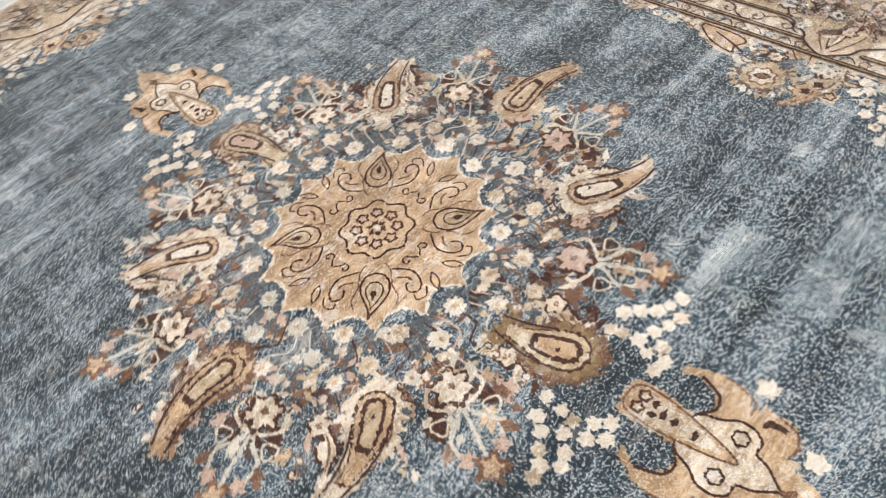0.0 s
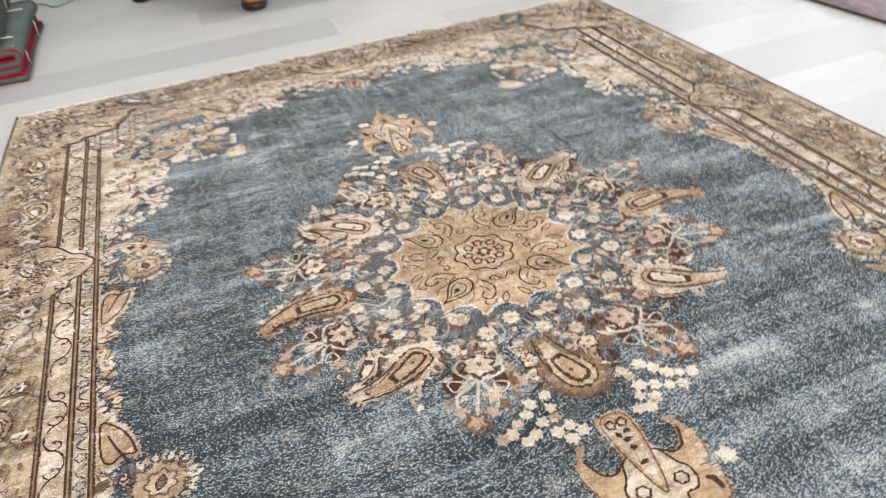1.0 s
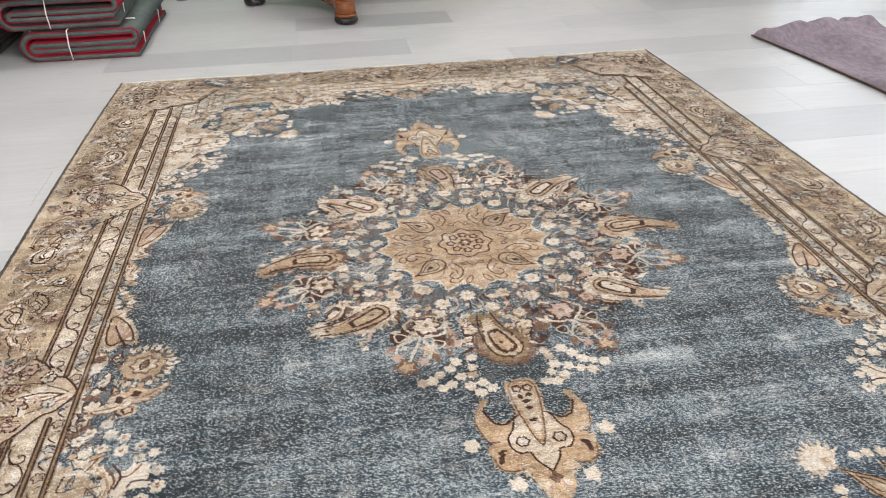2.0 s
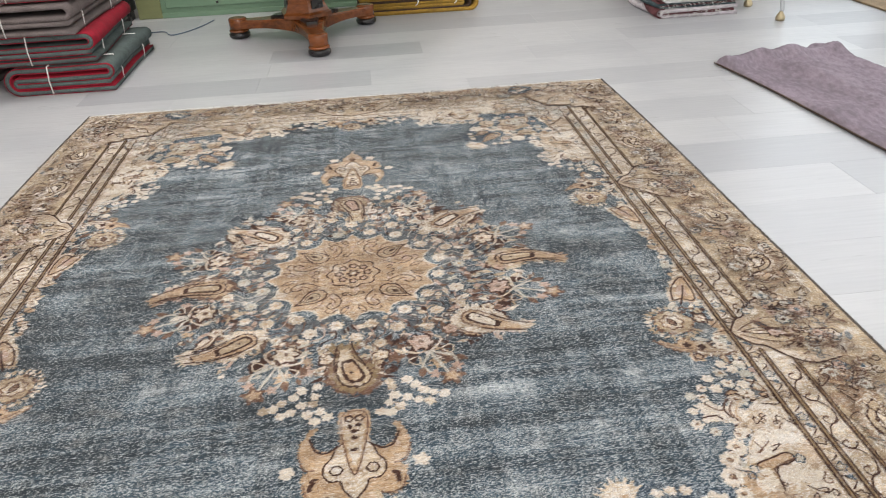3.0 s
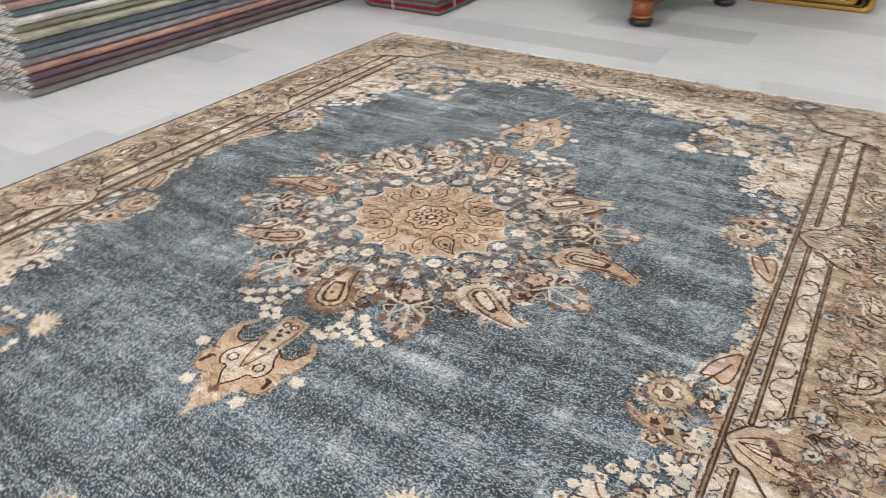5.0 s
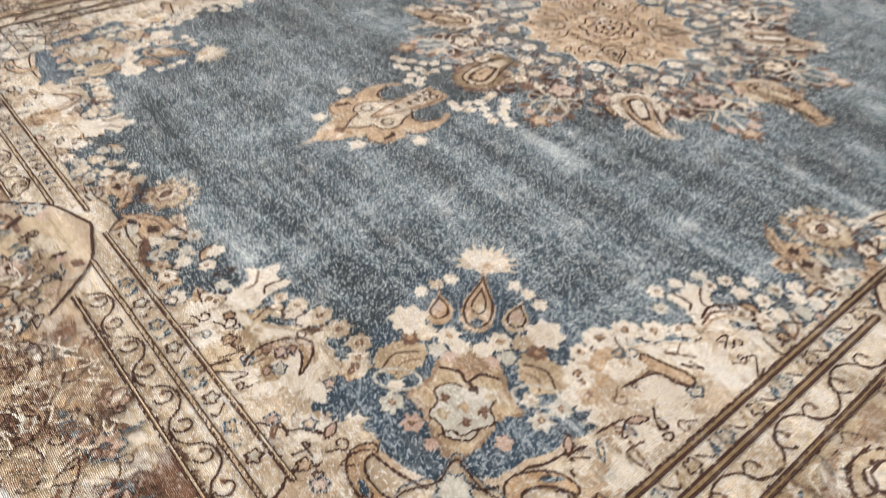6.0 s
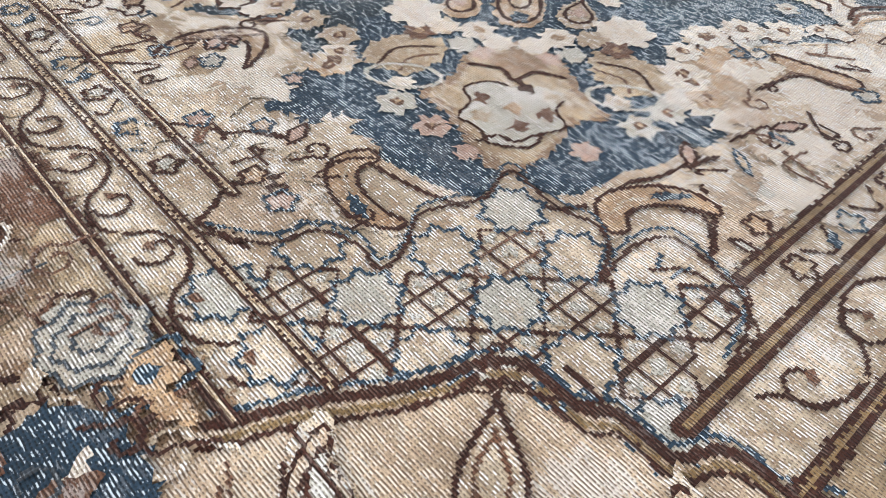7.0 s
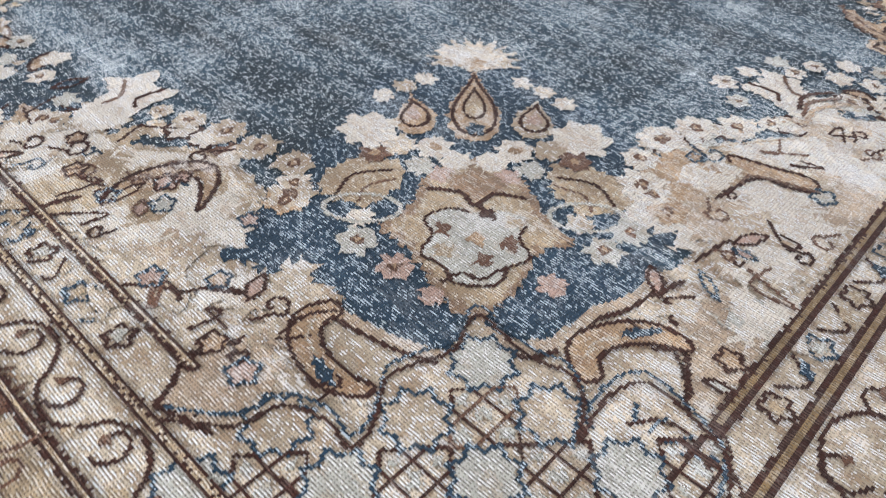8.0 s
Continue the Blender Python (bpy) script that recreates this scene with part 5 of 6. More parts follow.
    for k in range(3):
        m.line(smooth([(0.985 + 0.012 * k, 0.815 + 0.008 * k), (0.962 + 0.012 * k, 0.85 + 0.01 * k), (0.97 + 0.01 * k, 0.885 + 0.012 * k)]), 0.008, ("brown", "rust", "gold")[k], 9)
    m.done("lily_stroke")
    # ends
    m = Motif(sx, sy)
    gold_hook(m, 0.075, 1.562, 160, 1.1, 1, 6)
    m.area(turn(leaf(0, 0, 0.11, 0.017, 0), 0.09, 1.6, 8), "cream", 5, rough=0.003)
    m.line(turn(smooth([(-0.04, 0), (0, 0.004), (0.04, -0.002)]), 0.09, 1.6, 8), 0.006, "brown", 6)
    m.done("curled_boteh")
    for x, y in ((0.13, 1.53), (0.165, 1.548), (0.2, 1.53), (0.235, 1.553), (0.18, 1.585), (0.215, 1.59), (0.25, 1.59), (0.14, 1.57), (0.27, 1.52), (0.245, 1.49), (0.1, 1.505), (0.165, 1.495)):
        m = Motif(sx, sy)
        flower(m, x + rng.uniform(-0.005, 0.005), y + rng.uniform(-0.005, 0.005), rng.uniform(0.013, 0.018), 6, rng.choice(["pale", "ice", "cream"]), rng.choice([None, "rust"]), 6, rng.choice(["navy", None]))
        m.done("blossom")
    for k in range(12):
        x, y = rng.uniform(0.0, 0.34), rng.uniform(1.5, 1.61)
        m = Motif(sx, sy)
        lf = leaf(x, y, rng.uniform(0.035, 0.06), rng.uniform(0.008, 0.013), rng.uniform(0, 180))
        m.area(lf, rng.choice(["cream", "gold", "ice", "navy"]), 4, rough=0.002)
        m.ring(lf, 0.006, rng.choice(["brown", "navy", "rust"]), 5)
        m.done("leaf")
for sy in (1, -1):
    m = Motif(1, sy)
    petal_fan(m, 0.0, 1.482, 0.044, 185, 355, 11, 7)
    m.done("petal_fan", label="gold round flower frilled with cream petals")
for sx, sy in QUARTERS:
    # blossoms and leaves that fray the field's outline
    pts = knots(smooth(quarter, False, 4), 0.034, 0.0, False)
    for x, y in pts:
        if x > 0.6 and 1.1 < y:
            continue
        m = Motif(sx, sy)
        x1, y1 = x - rng.uniform(0.0, 0.04), y - rng.uniform(0.0, 0.03)
        if rng.random() < 0.6:
            flower(m, x1, y1, rng.uniform(0.011, 0.02), 4, rng.choice(["pale", "cream", "ice", "pale"]), rng.choice([None, "rust"]), 6, rng.choice([None, "navy", "brown"]))
            m.done("blossom")
        else:
            m.area(leaf(x1, y1, rng.uniform(0.04, 0.08), 0.014, rng.uniform(0, 180)), rng.choice(["tan", "gold", "rust", "cream", "navy"]), 4, rough=0.002)
            m.line(turn([(-0.02, 0), (0.02, 0.004)], x1, y1, rng.uniform(0, 180)), 0.005, "brown", 5)
            m.done("leaf")

# dense small ornament of the cream spandrels, and of the wide border
for sx, sy in QUARTERS:
    near = (sx, sy) == (1, -1)
    count = 0
    while count < (95 if near else 90):
        x, y = rng.uniform(0.05, 1.11), rng.uniform(0.3, 1.625)
        if inside(x + 0.012, y, field_quarter) or inside(x, y - 0.012, field_quarter) or inside(x, y, shape) or (0.74 < x < 1.1 and 1.26 < y and x + y > 2.25 and inside(x, y, POCKET)):
            count += 0.02
            continue
        count += 1
        m = Motif(sx, sy)
        kind = rng.random()
        if kind < 0.3:
            m.line(scroll(x, y, rng.uniform(0.008, 0.017), rng.uniform(0, 360), 0.8, rng.choice((1, -1)), 1.1), 0.005, rng.choice(["brown", "brown", "rust", "navy"]), 6.5)
        elif kind < 0.55:
            lf = leaf(x, y, rng.uniform(0.022, 0.045), rng.uniform(0.005, 0.009), rng.uniform(0, 180))
            m.area(lf, rng.choice(["tan", "ice", "gold", "rose"]), 6)
            m.ring(lf, 0.0045, rng.choice(["brown", "navy", "rust"]), 7)
        elif kind < 0.7:
            fl = rosette(x, y, rng.uniform(0.008, 0.013), 5, 0.2)
            m.area(fl, rng.choice(["rose", "ice", "gold"]), 6)
            m.ring(fl, 0.0045, rng.choice(["brown", "navy"]), 7)
        elif kind < 0.85:
            m.area(rosette(x, y, rng.uniform(0.02, 0.04), 4, 0.3, rng.random()), rng.choice(["sand", "pale", "cream", "pale", "gold", "ice"]), 5.4, rough=0.004)
        else:
            m.line(smooth([(x + rng.uniform(-0.03, 0.03), y + rng.uniform(-0.03, 0.03)) for _ in range(4)]), 0.0048, rng.choice(["brown", "rust"]), 6.5)
        m.done({0: "spandrel_scroll", 1: "spandrel_leaf", 2: "spandrel_flower", 3: "spandrel_patch", 4: "spandrel_vine"}[0 if kind < 0.3 else 1 if kind < 0.55 else 2 if kind < 0.7 else 3 if kind < 0.85 else 4])

    def border_place():
        while True:
            if rng.random() < 0.58:
                return rng.uniform(1.27, 1.475), rng.uniform(0.0, 1.95)
            return rng.uniform(0.0, 1.3), rng.uniform(1.775, 1.955)

    patches = Motif(sx, sy)
    for k in range(60):
        x, y = border_place()
        x, y = min(x, 1.41), min(y, 1.885)
        patches.area(rosette(x, y, rng.uniform(0.025, 0.06), 4, 0.35, rng.random() * 6), rng.choice(["brownfield", "cream", "tan", "brownfield", "gold"]), 1 + 0.02 * k, rough=0.006)
    if sy < 0:
        for k in range(46):
            patches.area(rosette(rng.uniform(0.0, 1.0), rng.uniform(1.785, 1.9), rng.uniform(0.03, 0.06), 4, 0.3, rng.random() * 6), rng.choice(["brownfield", "brownfield", "rust", "sand"]), 2.3 + 0.02 * k, rough=0.006)
    tagged(patches.done("border_mottling", label="uneven worn brown and cream patches"), kind="stuff")
    for k in range(16):
        x, y = (1.365 + rng.uniform(-0.03, 0.03), 0.1 + 0.165 * k) if k < 11 else (0.1 + 0.2 * (k - 11), 1.865 + rng.uniform(-0.03, 0.03))
        m = Motif(sx, sy)
        tones = rng.choice([("cream", "navy", "tan", "brown", "ice"), ("gold", "brown", "cream", "rust", "tan"), ("tan", "brown", "cream", "navy", "pale"), ("brownfield", "brown", "tan", "brown", "cream")])
        boteh(m, x, y, rng.uniform(0, 360) if k < 11 else rng.choice((0, 180)) + rng.uniform(-15, 15), rng.uniform(0.13, 0.17), rng.uniform(0.033, 0.045), 7, rng.choice((1, -1)), tones, 0.7)
        m.done("border_boteh")
    for x, y, deg, ln in ((1.34, 1.84, 190, 0.2), (1.33, 0.98, 250, 0.18), (1.4, 0.17, 100, 0.16), (1.36, 1.35, 80, 0.18)):
        m = Motif(sx, sy)
        boteh(m, x, y, deg, ln, 0.05, 16, 1, ("cream", "brown", "tan", "brown", "cream"), 0.8, "brownfield")
        m.done("border_boteh")
    for k in range(40):
        x, y = border_place()
        m = Motif(sx, sy)
        r = rng.uniform(0.014, 0.026)
        m.ring(rosette(x, y, r * 1.25, 6, 0.15), 0.005, rng.choice(["brown", "navy", "brown", "rust"]), 13)
        m.area(rosette(x, y, r, 6, 0.18), rng.choice(["cream", "pale", "gold", "rose", "ice"]), 13)
        m.area(rosette(x, y, r * 0.4, 5, 0.2, 0, 12), rng.choice(["rust", "brown", "navy"]), 14)
        m.done("border_flower")
    curls = Motif(sx, sy)
    for k in range(560):
        x, y = border_place()
        kind = rng.random()
        if kind < 0.45:
            curls.line(scroll(x, y, rng.uniform(0.01, 0.02), rng.uniform(0, 360), rng.uniform(0.6, 1.1), rng.choice((1, -1)), 1.3), 0.005, rng.choice(["brown", "rust", "rust", "brownfield", "deep"]), 15 + k * 0.006)
        elif kind < 0.75:
            curls.area(leaf(x, y, rng.uniform(0.02, 0.05), rng.uniform(0.004, 0.01), rng.uniform(0, 180)), rng.choice(["rust", "brownfield", "deep", "cream", "pale", "gold", "cream"]), 15 + k * 0.006)
        else:
            curls.line(smooth([(x + rng.uniform(-0.03, 0.03), y + rng.uniform(-0.03, 0.03)) for _ in range(4)]), 0.0048, rng.choice(["brown", "rust", "brownfield", "pale"]), 15 + k * 0.006)
    vine_rng = random.Random(5 + sx + 3 * sy)
    for k in range(170):
        x, y = (vine_rng.uniform(1.28, 1.475), vine_rng.uniform(0.0, 1.9)) if k < 110 else (vine_rng.uniform(0.0, 1.25), vine_rng.uniform(1.78, 1.955))
        curls.line(scroll(x, y, vine_rng.uniform(0.012, 0.03), vine_rng.uniform(0, 360), vine_rng.uniform(0.5, 1.0), vine_rng.choice((1, -1)), 1.2), 0.005, vine_rng.choice(["brownfield", "rust", "cream", "brown"]), 12 + k * 0.01)
    tagged(curls.done("border_vines", label="small brown vines and curls"), kind="stuff")
    for y in (0.25, 0.95, 1.25):
        m = Motif(sx, sy)
        m.line([(1.462, y), (1.462, y + 0.13)], 0.016, "cream", 18)
        m.line([(1.462, y), (1.462, y + 0.13)], 0.006, "rust", 19)
        m.done("outer_bar")

# ornament inside the cartouches
for sx, sy in QUARTERS:
    for cx, cy, rx, ry, n in ((1.31, 0.54, 0.13, 0.14, 46), (0.1, 1.81, 0.1, 0.1, 26), (1.2, 1.72, 0.2, 0.17, 70)):
        m = Motif(sx, sy)
        for k in range(n):
            r, a = math.sqrt(rng.random()), rng.random() * 6.283
            x, y = cx + rx * r * math.cos(a), cy + ry * r * math.sin(a)
            if cx > 1.15 and cy > 1.5 and (x + y < 2.86 or x < 1.0):
                continue
            q = rng.random()
            if q < 0.35:
                m.line(scroll(x, y, rng.uniform(0.009, 0.018), rng.uniform(0, 360), rng.uniform(0.6, 1.0), rng.choice((1, -1)), 1.2), 0.005, rng.choice(["brown", "rust", "navy"]), 12 + 0.02 * k)
            elif q < 0.8:
                m.area(leaf(x, y, rng.uniform(0.025, 0.06), rng.uniform(0.005, 0.011), rng.uniform(0, 180)), rng.choice(["brown", "rust", "rose", "cream", "tan", "pale"]), 11 + 0.02 * k)
            else:
                flower(m, x, y, rng.uniform(0.011, 0.018), 11, rng.choice(["cream", "rose", "ice"]), "rust", 6, rng.choice([None, "brown", "navy"]))
        tagged(m.done("cartouche_filling", label="small curls and leaves in brown and cream"), kind="stuff")
# two paisleys in the near corner cartouche, and a spiral rosette beside it
for sx, sy in QUARTERS:
    m = Motif(sx, sy)
    boteh(m, 1.062, 1.745, 190, 0.1, 0.024, 14, 1, ("cream", "brown", "sand", "brown", "ice"), 0.8)
    m.done("boteh")
    m = Motif(sx, sy)
    boteh(m, 1.225, 1.615, 262, 0.1, 0.024, 14, -1, ("cream", "brown", "sand", "navy", "ice"), 0.7)
    m.done("boteh")
    m = Motif(sx, sy)
    bud = [(1.128 - (x - 0.03) * DX + y * DY, 1.668 - (x - 0.03) * DY - y * DX) for x, y in boteh_outline(0.11, 0.022, 0.0, 0.35, False)]
    m.area(bud, "cream", 14)
    m.ring(bud, 0.006, "brown", 15)
    m.line(shrink(bud, 0.5), 0.005, "rust", 15)
    m.done("bud")
    m = Motif(sx, sy)
    m.area(rosette(0.865, 1.79, 0.036, 8, 0.1), "ice", 14)
    for r in (0.037, 0.025, 0.012):
        m.ring(rosette(0.865, 1.79, r, 8, 0.1, 0, 26), 0.0025, "deep", 15)
    m.done("spiral_rosette", label="pale rosette with navy rings")
    m = Motif(sx, sy)
    m.area(smooth([(0.9, 1.83), (0.97, 1.8), (1.02, 1.83), (1.05, 1.89), (1.0, 1.93), (0.93, 1.92)], True, 4), "navy", 14, rough=0.003)
    m.area(leaf(0.98, 1.86, 0.11, 0.012, 40), "pale", 15)
    m.area(leaf(0.96, 1.9, 0.07, 0.01, 10), "tan", 15)
    m.done("navy_leaf")

# ---- the things round the rug ----


def u_strip(w, h, t, left_round, steps=12):
    """Section of a strip folded once: out along the bottom, round the fold, back along the top. x is across, z up."""
    r = h / 2
    outer, inner = [], []
    for k in range(steps + 1):
        a = -math.pi / 2 - math.pi * k / steps
        outer.append((r + r * math.cos(a), r + r * math.sin(a)))
        inner.append((r + max(0.0005, r - t) * math.cos(a), r + max(0.0005, r - t) * math.sin(a)))
    o = [(w, 0.0)] + outer + [(w, h)]
    i = [(w, t)] + inner + [(w, h - t)]
    sec = o + i[::-1]
    return [(x if left_round else w - x, z) for x, z in sec]


def extrude(section, length, wobble=0.0, seed=0, segs=10):
    """A section in x and z, drawn along y, with a gentle sag and shift."""
    rr = random.Random(seed)
    ph = [rr.uniform(0, 6.28) for _ in range(4)]
    n = len(section)
    verts, faces = [], []
    for s in range(segs + 1):
        y = length * s / segs
        dx = wobble * math.sin(3.1 * y / length * 2 + ph[0])
        for k, (x, z) in enumerate(section):
            verts.append((x + dx + wobble * 0.4 * math.sin(30 * z + 5 * y + ph[1]), y, z + wobble * 0.35 * math.sin(9 * x + 4 * y + ph[2]) * min(1, z * 40)))
    for s in range(segs):
        for k in range(n):
            j = (k + 1) % n
            faces.append((s * n + k, s * n + j, (s + 1) * n + j, (s + 1) * n + k))
    half = n // 2
    for base, rev in ((0, False), (segs * n, True)):
        for k in range(half - 1):
            q = (base + k, base + k + 1, base + n - 2 - k, base + n - 1 - k)
            faces.append(q if rev else q[::-1])
    bm = bmesh.new()
    vs = [bm.verts.new(v) for v in verts]
    for f in faces:
        try:
            bm.faces.new([vs[k] for k in f])
        except ValueError:
            pass
    bmesh.ops.recalc_face_normals(bm, faces=bm.faces[:])
    return bm


def shifted(bm, x, y, z):
    bm.transform(Matrix.Translation((x, y, z)))
    return bm


def ribbon(path, off, thick, depth, wobble, seed, segs=10):
    """A band of even thickness along a path in x and z, moved sideways from it and drawn along y."""
    rr = random.Random(seed)
    ph = [rr.uniform(0, 6.28) for _ in range(3)]
    out, inn = [], []
    for k, p in enumerate(path):
        a, c = path[max(0, k - 1)], path[min(len(path) - 1, k + 1)]
        d = (Vector(c) - Vector(a)).normalized()
        q = Vector((d.y, -d.x))
        out.append(Vector(p) + q * (off - thick / 2))
        inn.append(Vector(p) + q * (off + thick / 2))
    sec = out + inn[::-1]
    n = len(sec)
    bm = bmesh.new()
    rows = []
    for s in range(segs + 1):
        y = depth * s / segs
        dx, dz = wobble * math.sin(2.2 * s / segs * 3 + ph[0]), wobble * 0.5 * math.sin(1.7 * s / segs * 3 + ph[1])
        rows.append([bm.verts.new((v.x + dx + wobble * 0.5 * math.sin(14 * v.y + 3 * y + ph[2]), y, max(0.0, v.y + dz * min(1, v.y * 30)))) for v in sec])
    for r0, r1 in zip(rows, rows[1:]):
        for k in range(n):
            j = (k + 1) % n
            bm.faces.new((r0[k], r0[j], r1[j], r1[k]))
    for r0 in (rows[0], rows[-1]):
        for k in range(len(path) - 1):
            bm.faces.new((r0[k], r0[k + 1], r0[n - 2 - k], r0[n - 1 - k]))
    bmesh.ops.recalc_face_normals(bm, faces=bm.faces[:])
    return bm


def bend(cx, cz, r, a0, a1, steps=12):
    return [(cx + r * math.cos(radians(a0 + (a1 - a0) * k / steps)), cz + r * math.sin(radians(a0 + (a1 - a0) * k / steps))) for k in range(steps + 1)]


def folded_bundle(m, w, h, depth, body, lining, label, group, seed, ties=(0.2, 0.75), side=1):
    """A thick felt carpet with a coloured backing, folded in on itself and tied with twine."""
    root = empty("folded_carpet", m, label, "folded carpet", group)
    sag = random.Random(seed).uniform(-0.015, 0.015)
    path = [(w, 0.085 * h), (w * 0.6, 0.085 * h)] + bend(0.5 * h, 0.5 * h, 0.415 * h, 270, 90, 16) + [(w * 0.5, (0.905 + sag) * h)]
    path += bend(w - 0.2 * h, 0.7325 * h, 0.1825 * h, 90, -90) + [(w * 0.5, (0.545 + sag) * h)]
    path += bend(0.46 * h, 0.4575 * h, 0.0925 * h, 90, 270, 8) + [(w * 0.6, (0.36 - sag) * h), (w - 0.12 * h, 0.37 * h)]
    part("felt", ribbon(path, 0.0, 0.145 * h, depth, 0.004, seed), body, root, "", True)
    if lining is not None:
        part("backing", ribbon(path, side * 0.1 * h, 0.036 * h, depth + 0.002, 0.004, seed), lining, root, "dark red backing", True)
        part("edge_binding", shifted(ribbon(path, -side * 0.08 * h, 0.022 * h, 0.016, 0.004, seed, 1), 0, -0.002, 0), lining, root, "dark red edge binding", True)
    for f in ties:
        y = depth * f
        loop = [(-0.003, y, h * 0.5), (h * 0.15, y, -0.0), (w * 0.5, y + 0.004, 0.0005), (w, y + 0.006, 0.002), (w + 0.003, y + 0.008, h * 0.5), (w * 0.95, y + 0.008, h + 0.003), (w * 0.5, y + 0.004, h + 0.004), (h * 0.2, y, h + 0.002), (-0.003, y, h * 0.6)]
        part("twine_tie", tube([Vector(p) for p in loop], 0.0028, 6), TIE, root, "white twine", True)
    x = w * 0.42
    part("twine_tie", tube([(x, -0.004, 0.002), (x - 0.002, -0.006, h * 0.5), (x + 0.003, -0.003, h + 0.002), (x + 0.004, depth * 0.1, h + 0.004)], 0.0028, 6), TIE, root, "white twine", True)
    return root


# stack of folded grey felt carpets with red binding
FW, FH, FD = 0.48, 0.126, 0.74
stack = "stacked felt carpets beside the rug"
folded_bundle(pose(-1.572, 1.842, 0.002), FW, FH, FD, FELT, RED, "grey-green felt carpet with red binding, folded and tied", stack, 1)
folded_bundle(pose(-1.632, 1.85, FH + 0.008, 0, 0, 2), FW, FH, FD, FELT, RED, "grey-green felt carpet with red binding, folded and tied", stack, 2, side=-1)
folded_bundle(pose(-1.70, 1.83, 2 * FH + 0.016, 0, 0, -1), FW + 0.02, FH * 1.05, FD, FELT2, None, "brownish grey felt carpet, folded thick and tied", stack, 3)
folded_bundle(pose(-1.66, 1.86, 3 * FH + 0.03, 0, 0, 1), FW, FH, FD, FELT2, RED, "brownish grey felt carpet with red binding, folded and tied", stack, 4)

# long pile of folded rugs along the floor's edge
PALETTE = [(0.2, 0.19, 0.185), (0.16, 0.12, 0.12), (0.12, 0.08, 0.1), (0.34, 0.2, 0.16), (0.26, 0.24, 0.26), (0.17, 0.19, 0.21), (0.12, 0.14, 0.16), (0.33, 0.31, 0.25), (0.28, 0.27, 0.21), (0.5, 0.49, 0.46), (0.13, 0.17, 0.18), (0.36, 0.24, 0.22), (0.2, 0.2, 0.2), (0.3, 0.28, 0.26), (0.14, 0.13, 0.15), (0.32, 0.22, 0.2)]


def fringe_mesh(w, z0, h, seed, count=70):
    rr = random.Random(seed)
    bm = bmesh.new()
    for _ in range(count):
        x, zz = rr.uniform(0.01, w - 0.01), z0 + rr.uniform(0.1, 0.9) * h
        ln, dr = rr.uniform(0.012, 0.035), rr.uniform(0.0, 0.008)
        a = [bm.verts.new((x + dx, 0.002, zz + dz)) for dx, dz in ((-0.0016, -0.001), (0.0016, -0.001), (0, 0.0015))]
        tip = bm.verts.new((x + rr.uniform(-0.008, 0.008), -ln, max(0.002, zz - dr)))
        for i in range(3):
            bm.faces.new((a[i], a[(i + 1) % 3], tip))
    return bm


def long_pile(x_front, y0, length, colours, seed, group):
    rl = random.Random(seed)
    z = 0.001
    for k, c in enumerate(colours):
        h = rl.uniform(0.024, 0.034)
        w, ln = 0.58 + rl.uniform(-0.025, 0.02), length + rl.uniform(-0.05, 0.03)
        fabric = plain("pile_rug_wool", tuple(q * 0.82 for q in c), 0.95, 0.4, (26, 14, 60), bumpy=0.6, dist=0.003, spec=0.15)
        back = plain("pile_rug_back", tuple(min(0.6, q * 1.5 + 0.08) for q in c), 0.95, 0.3, (120, 120, 120), bumpy=0.5, spec=0.15)
        tone = "pale cream" if sum(c) > 1.2 else "dark muted" if sum(c) < 0.45 else "reddish brown" if c[0] > 1.35 * c[2] else "grey"
        root = empty("folded_rug", pose(x_front - w + rl.uniform(-0.01, 0.008), y0 + rl.uniform(0, 0.03), z), "worn %s rug folded lengthwise in a long pile" % tone, "folded rug", group)
        part("outer_fold", extrude(u_strip(w, h, h * 0.3, False), ln, 0.004, seed + k, 14), fabric, root, "", True)
        part("inner_fold", shifted(extrude(u_strip(w - 0.012, h * 0.38, h * 0.17, False), ln - 0.01, 0.002, seed + k + 50, 14), 0.0, 0.004, h * 0.31), back, root, "", True)
        tagged(part("fringe", fringe_mesh(w, 0.0, h, seed + k, 150), FRINGE, root, "undyed white fringe"), kind="stuff")
        z += h + 0.0015


long_pile(-1.72, 0.02, 2.3, PALETTE, 11, "rugs in the long pile")
long_pile(-1.925, -2.25, 1.76, [(0.3, 0.26, 0.22), (0.13, 0.11, 0.115), (0.36, 0.3, 0.26), (0.2, 0.08, 0.1), (0.3, 0.29, 0.3), (0.2, 0.19, 0.2), (0.16, 0.12, 0.12)], 23, "rugs in the second pile")

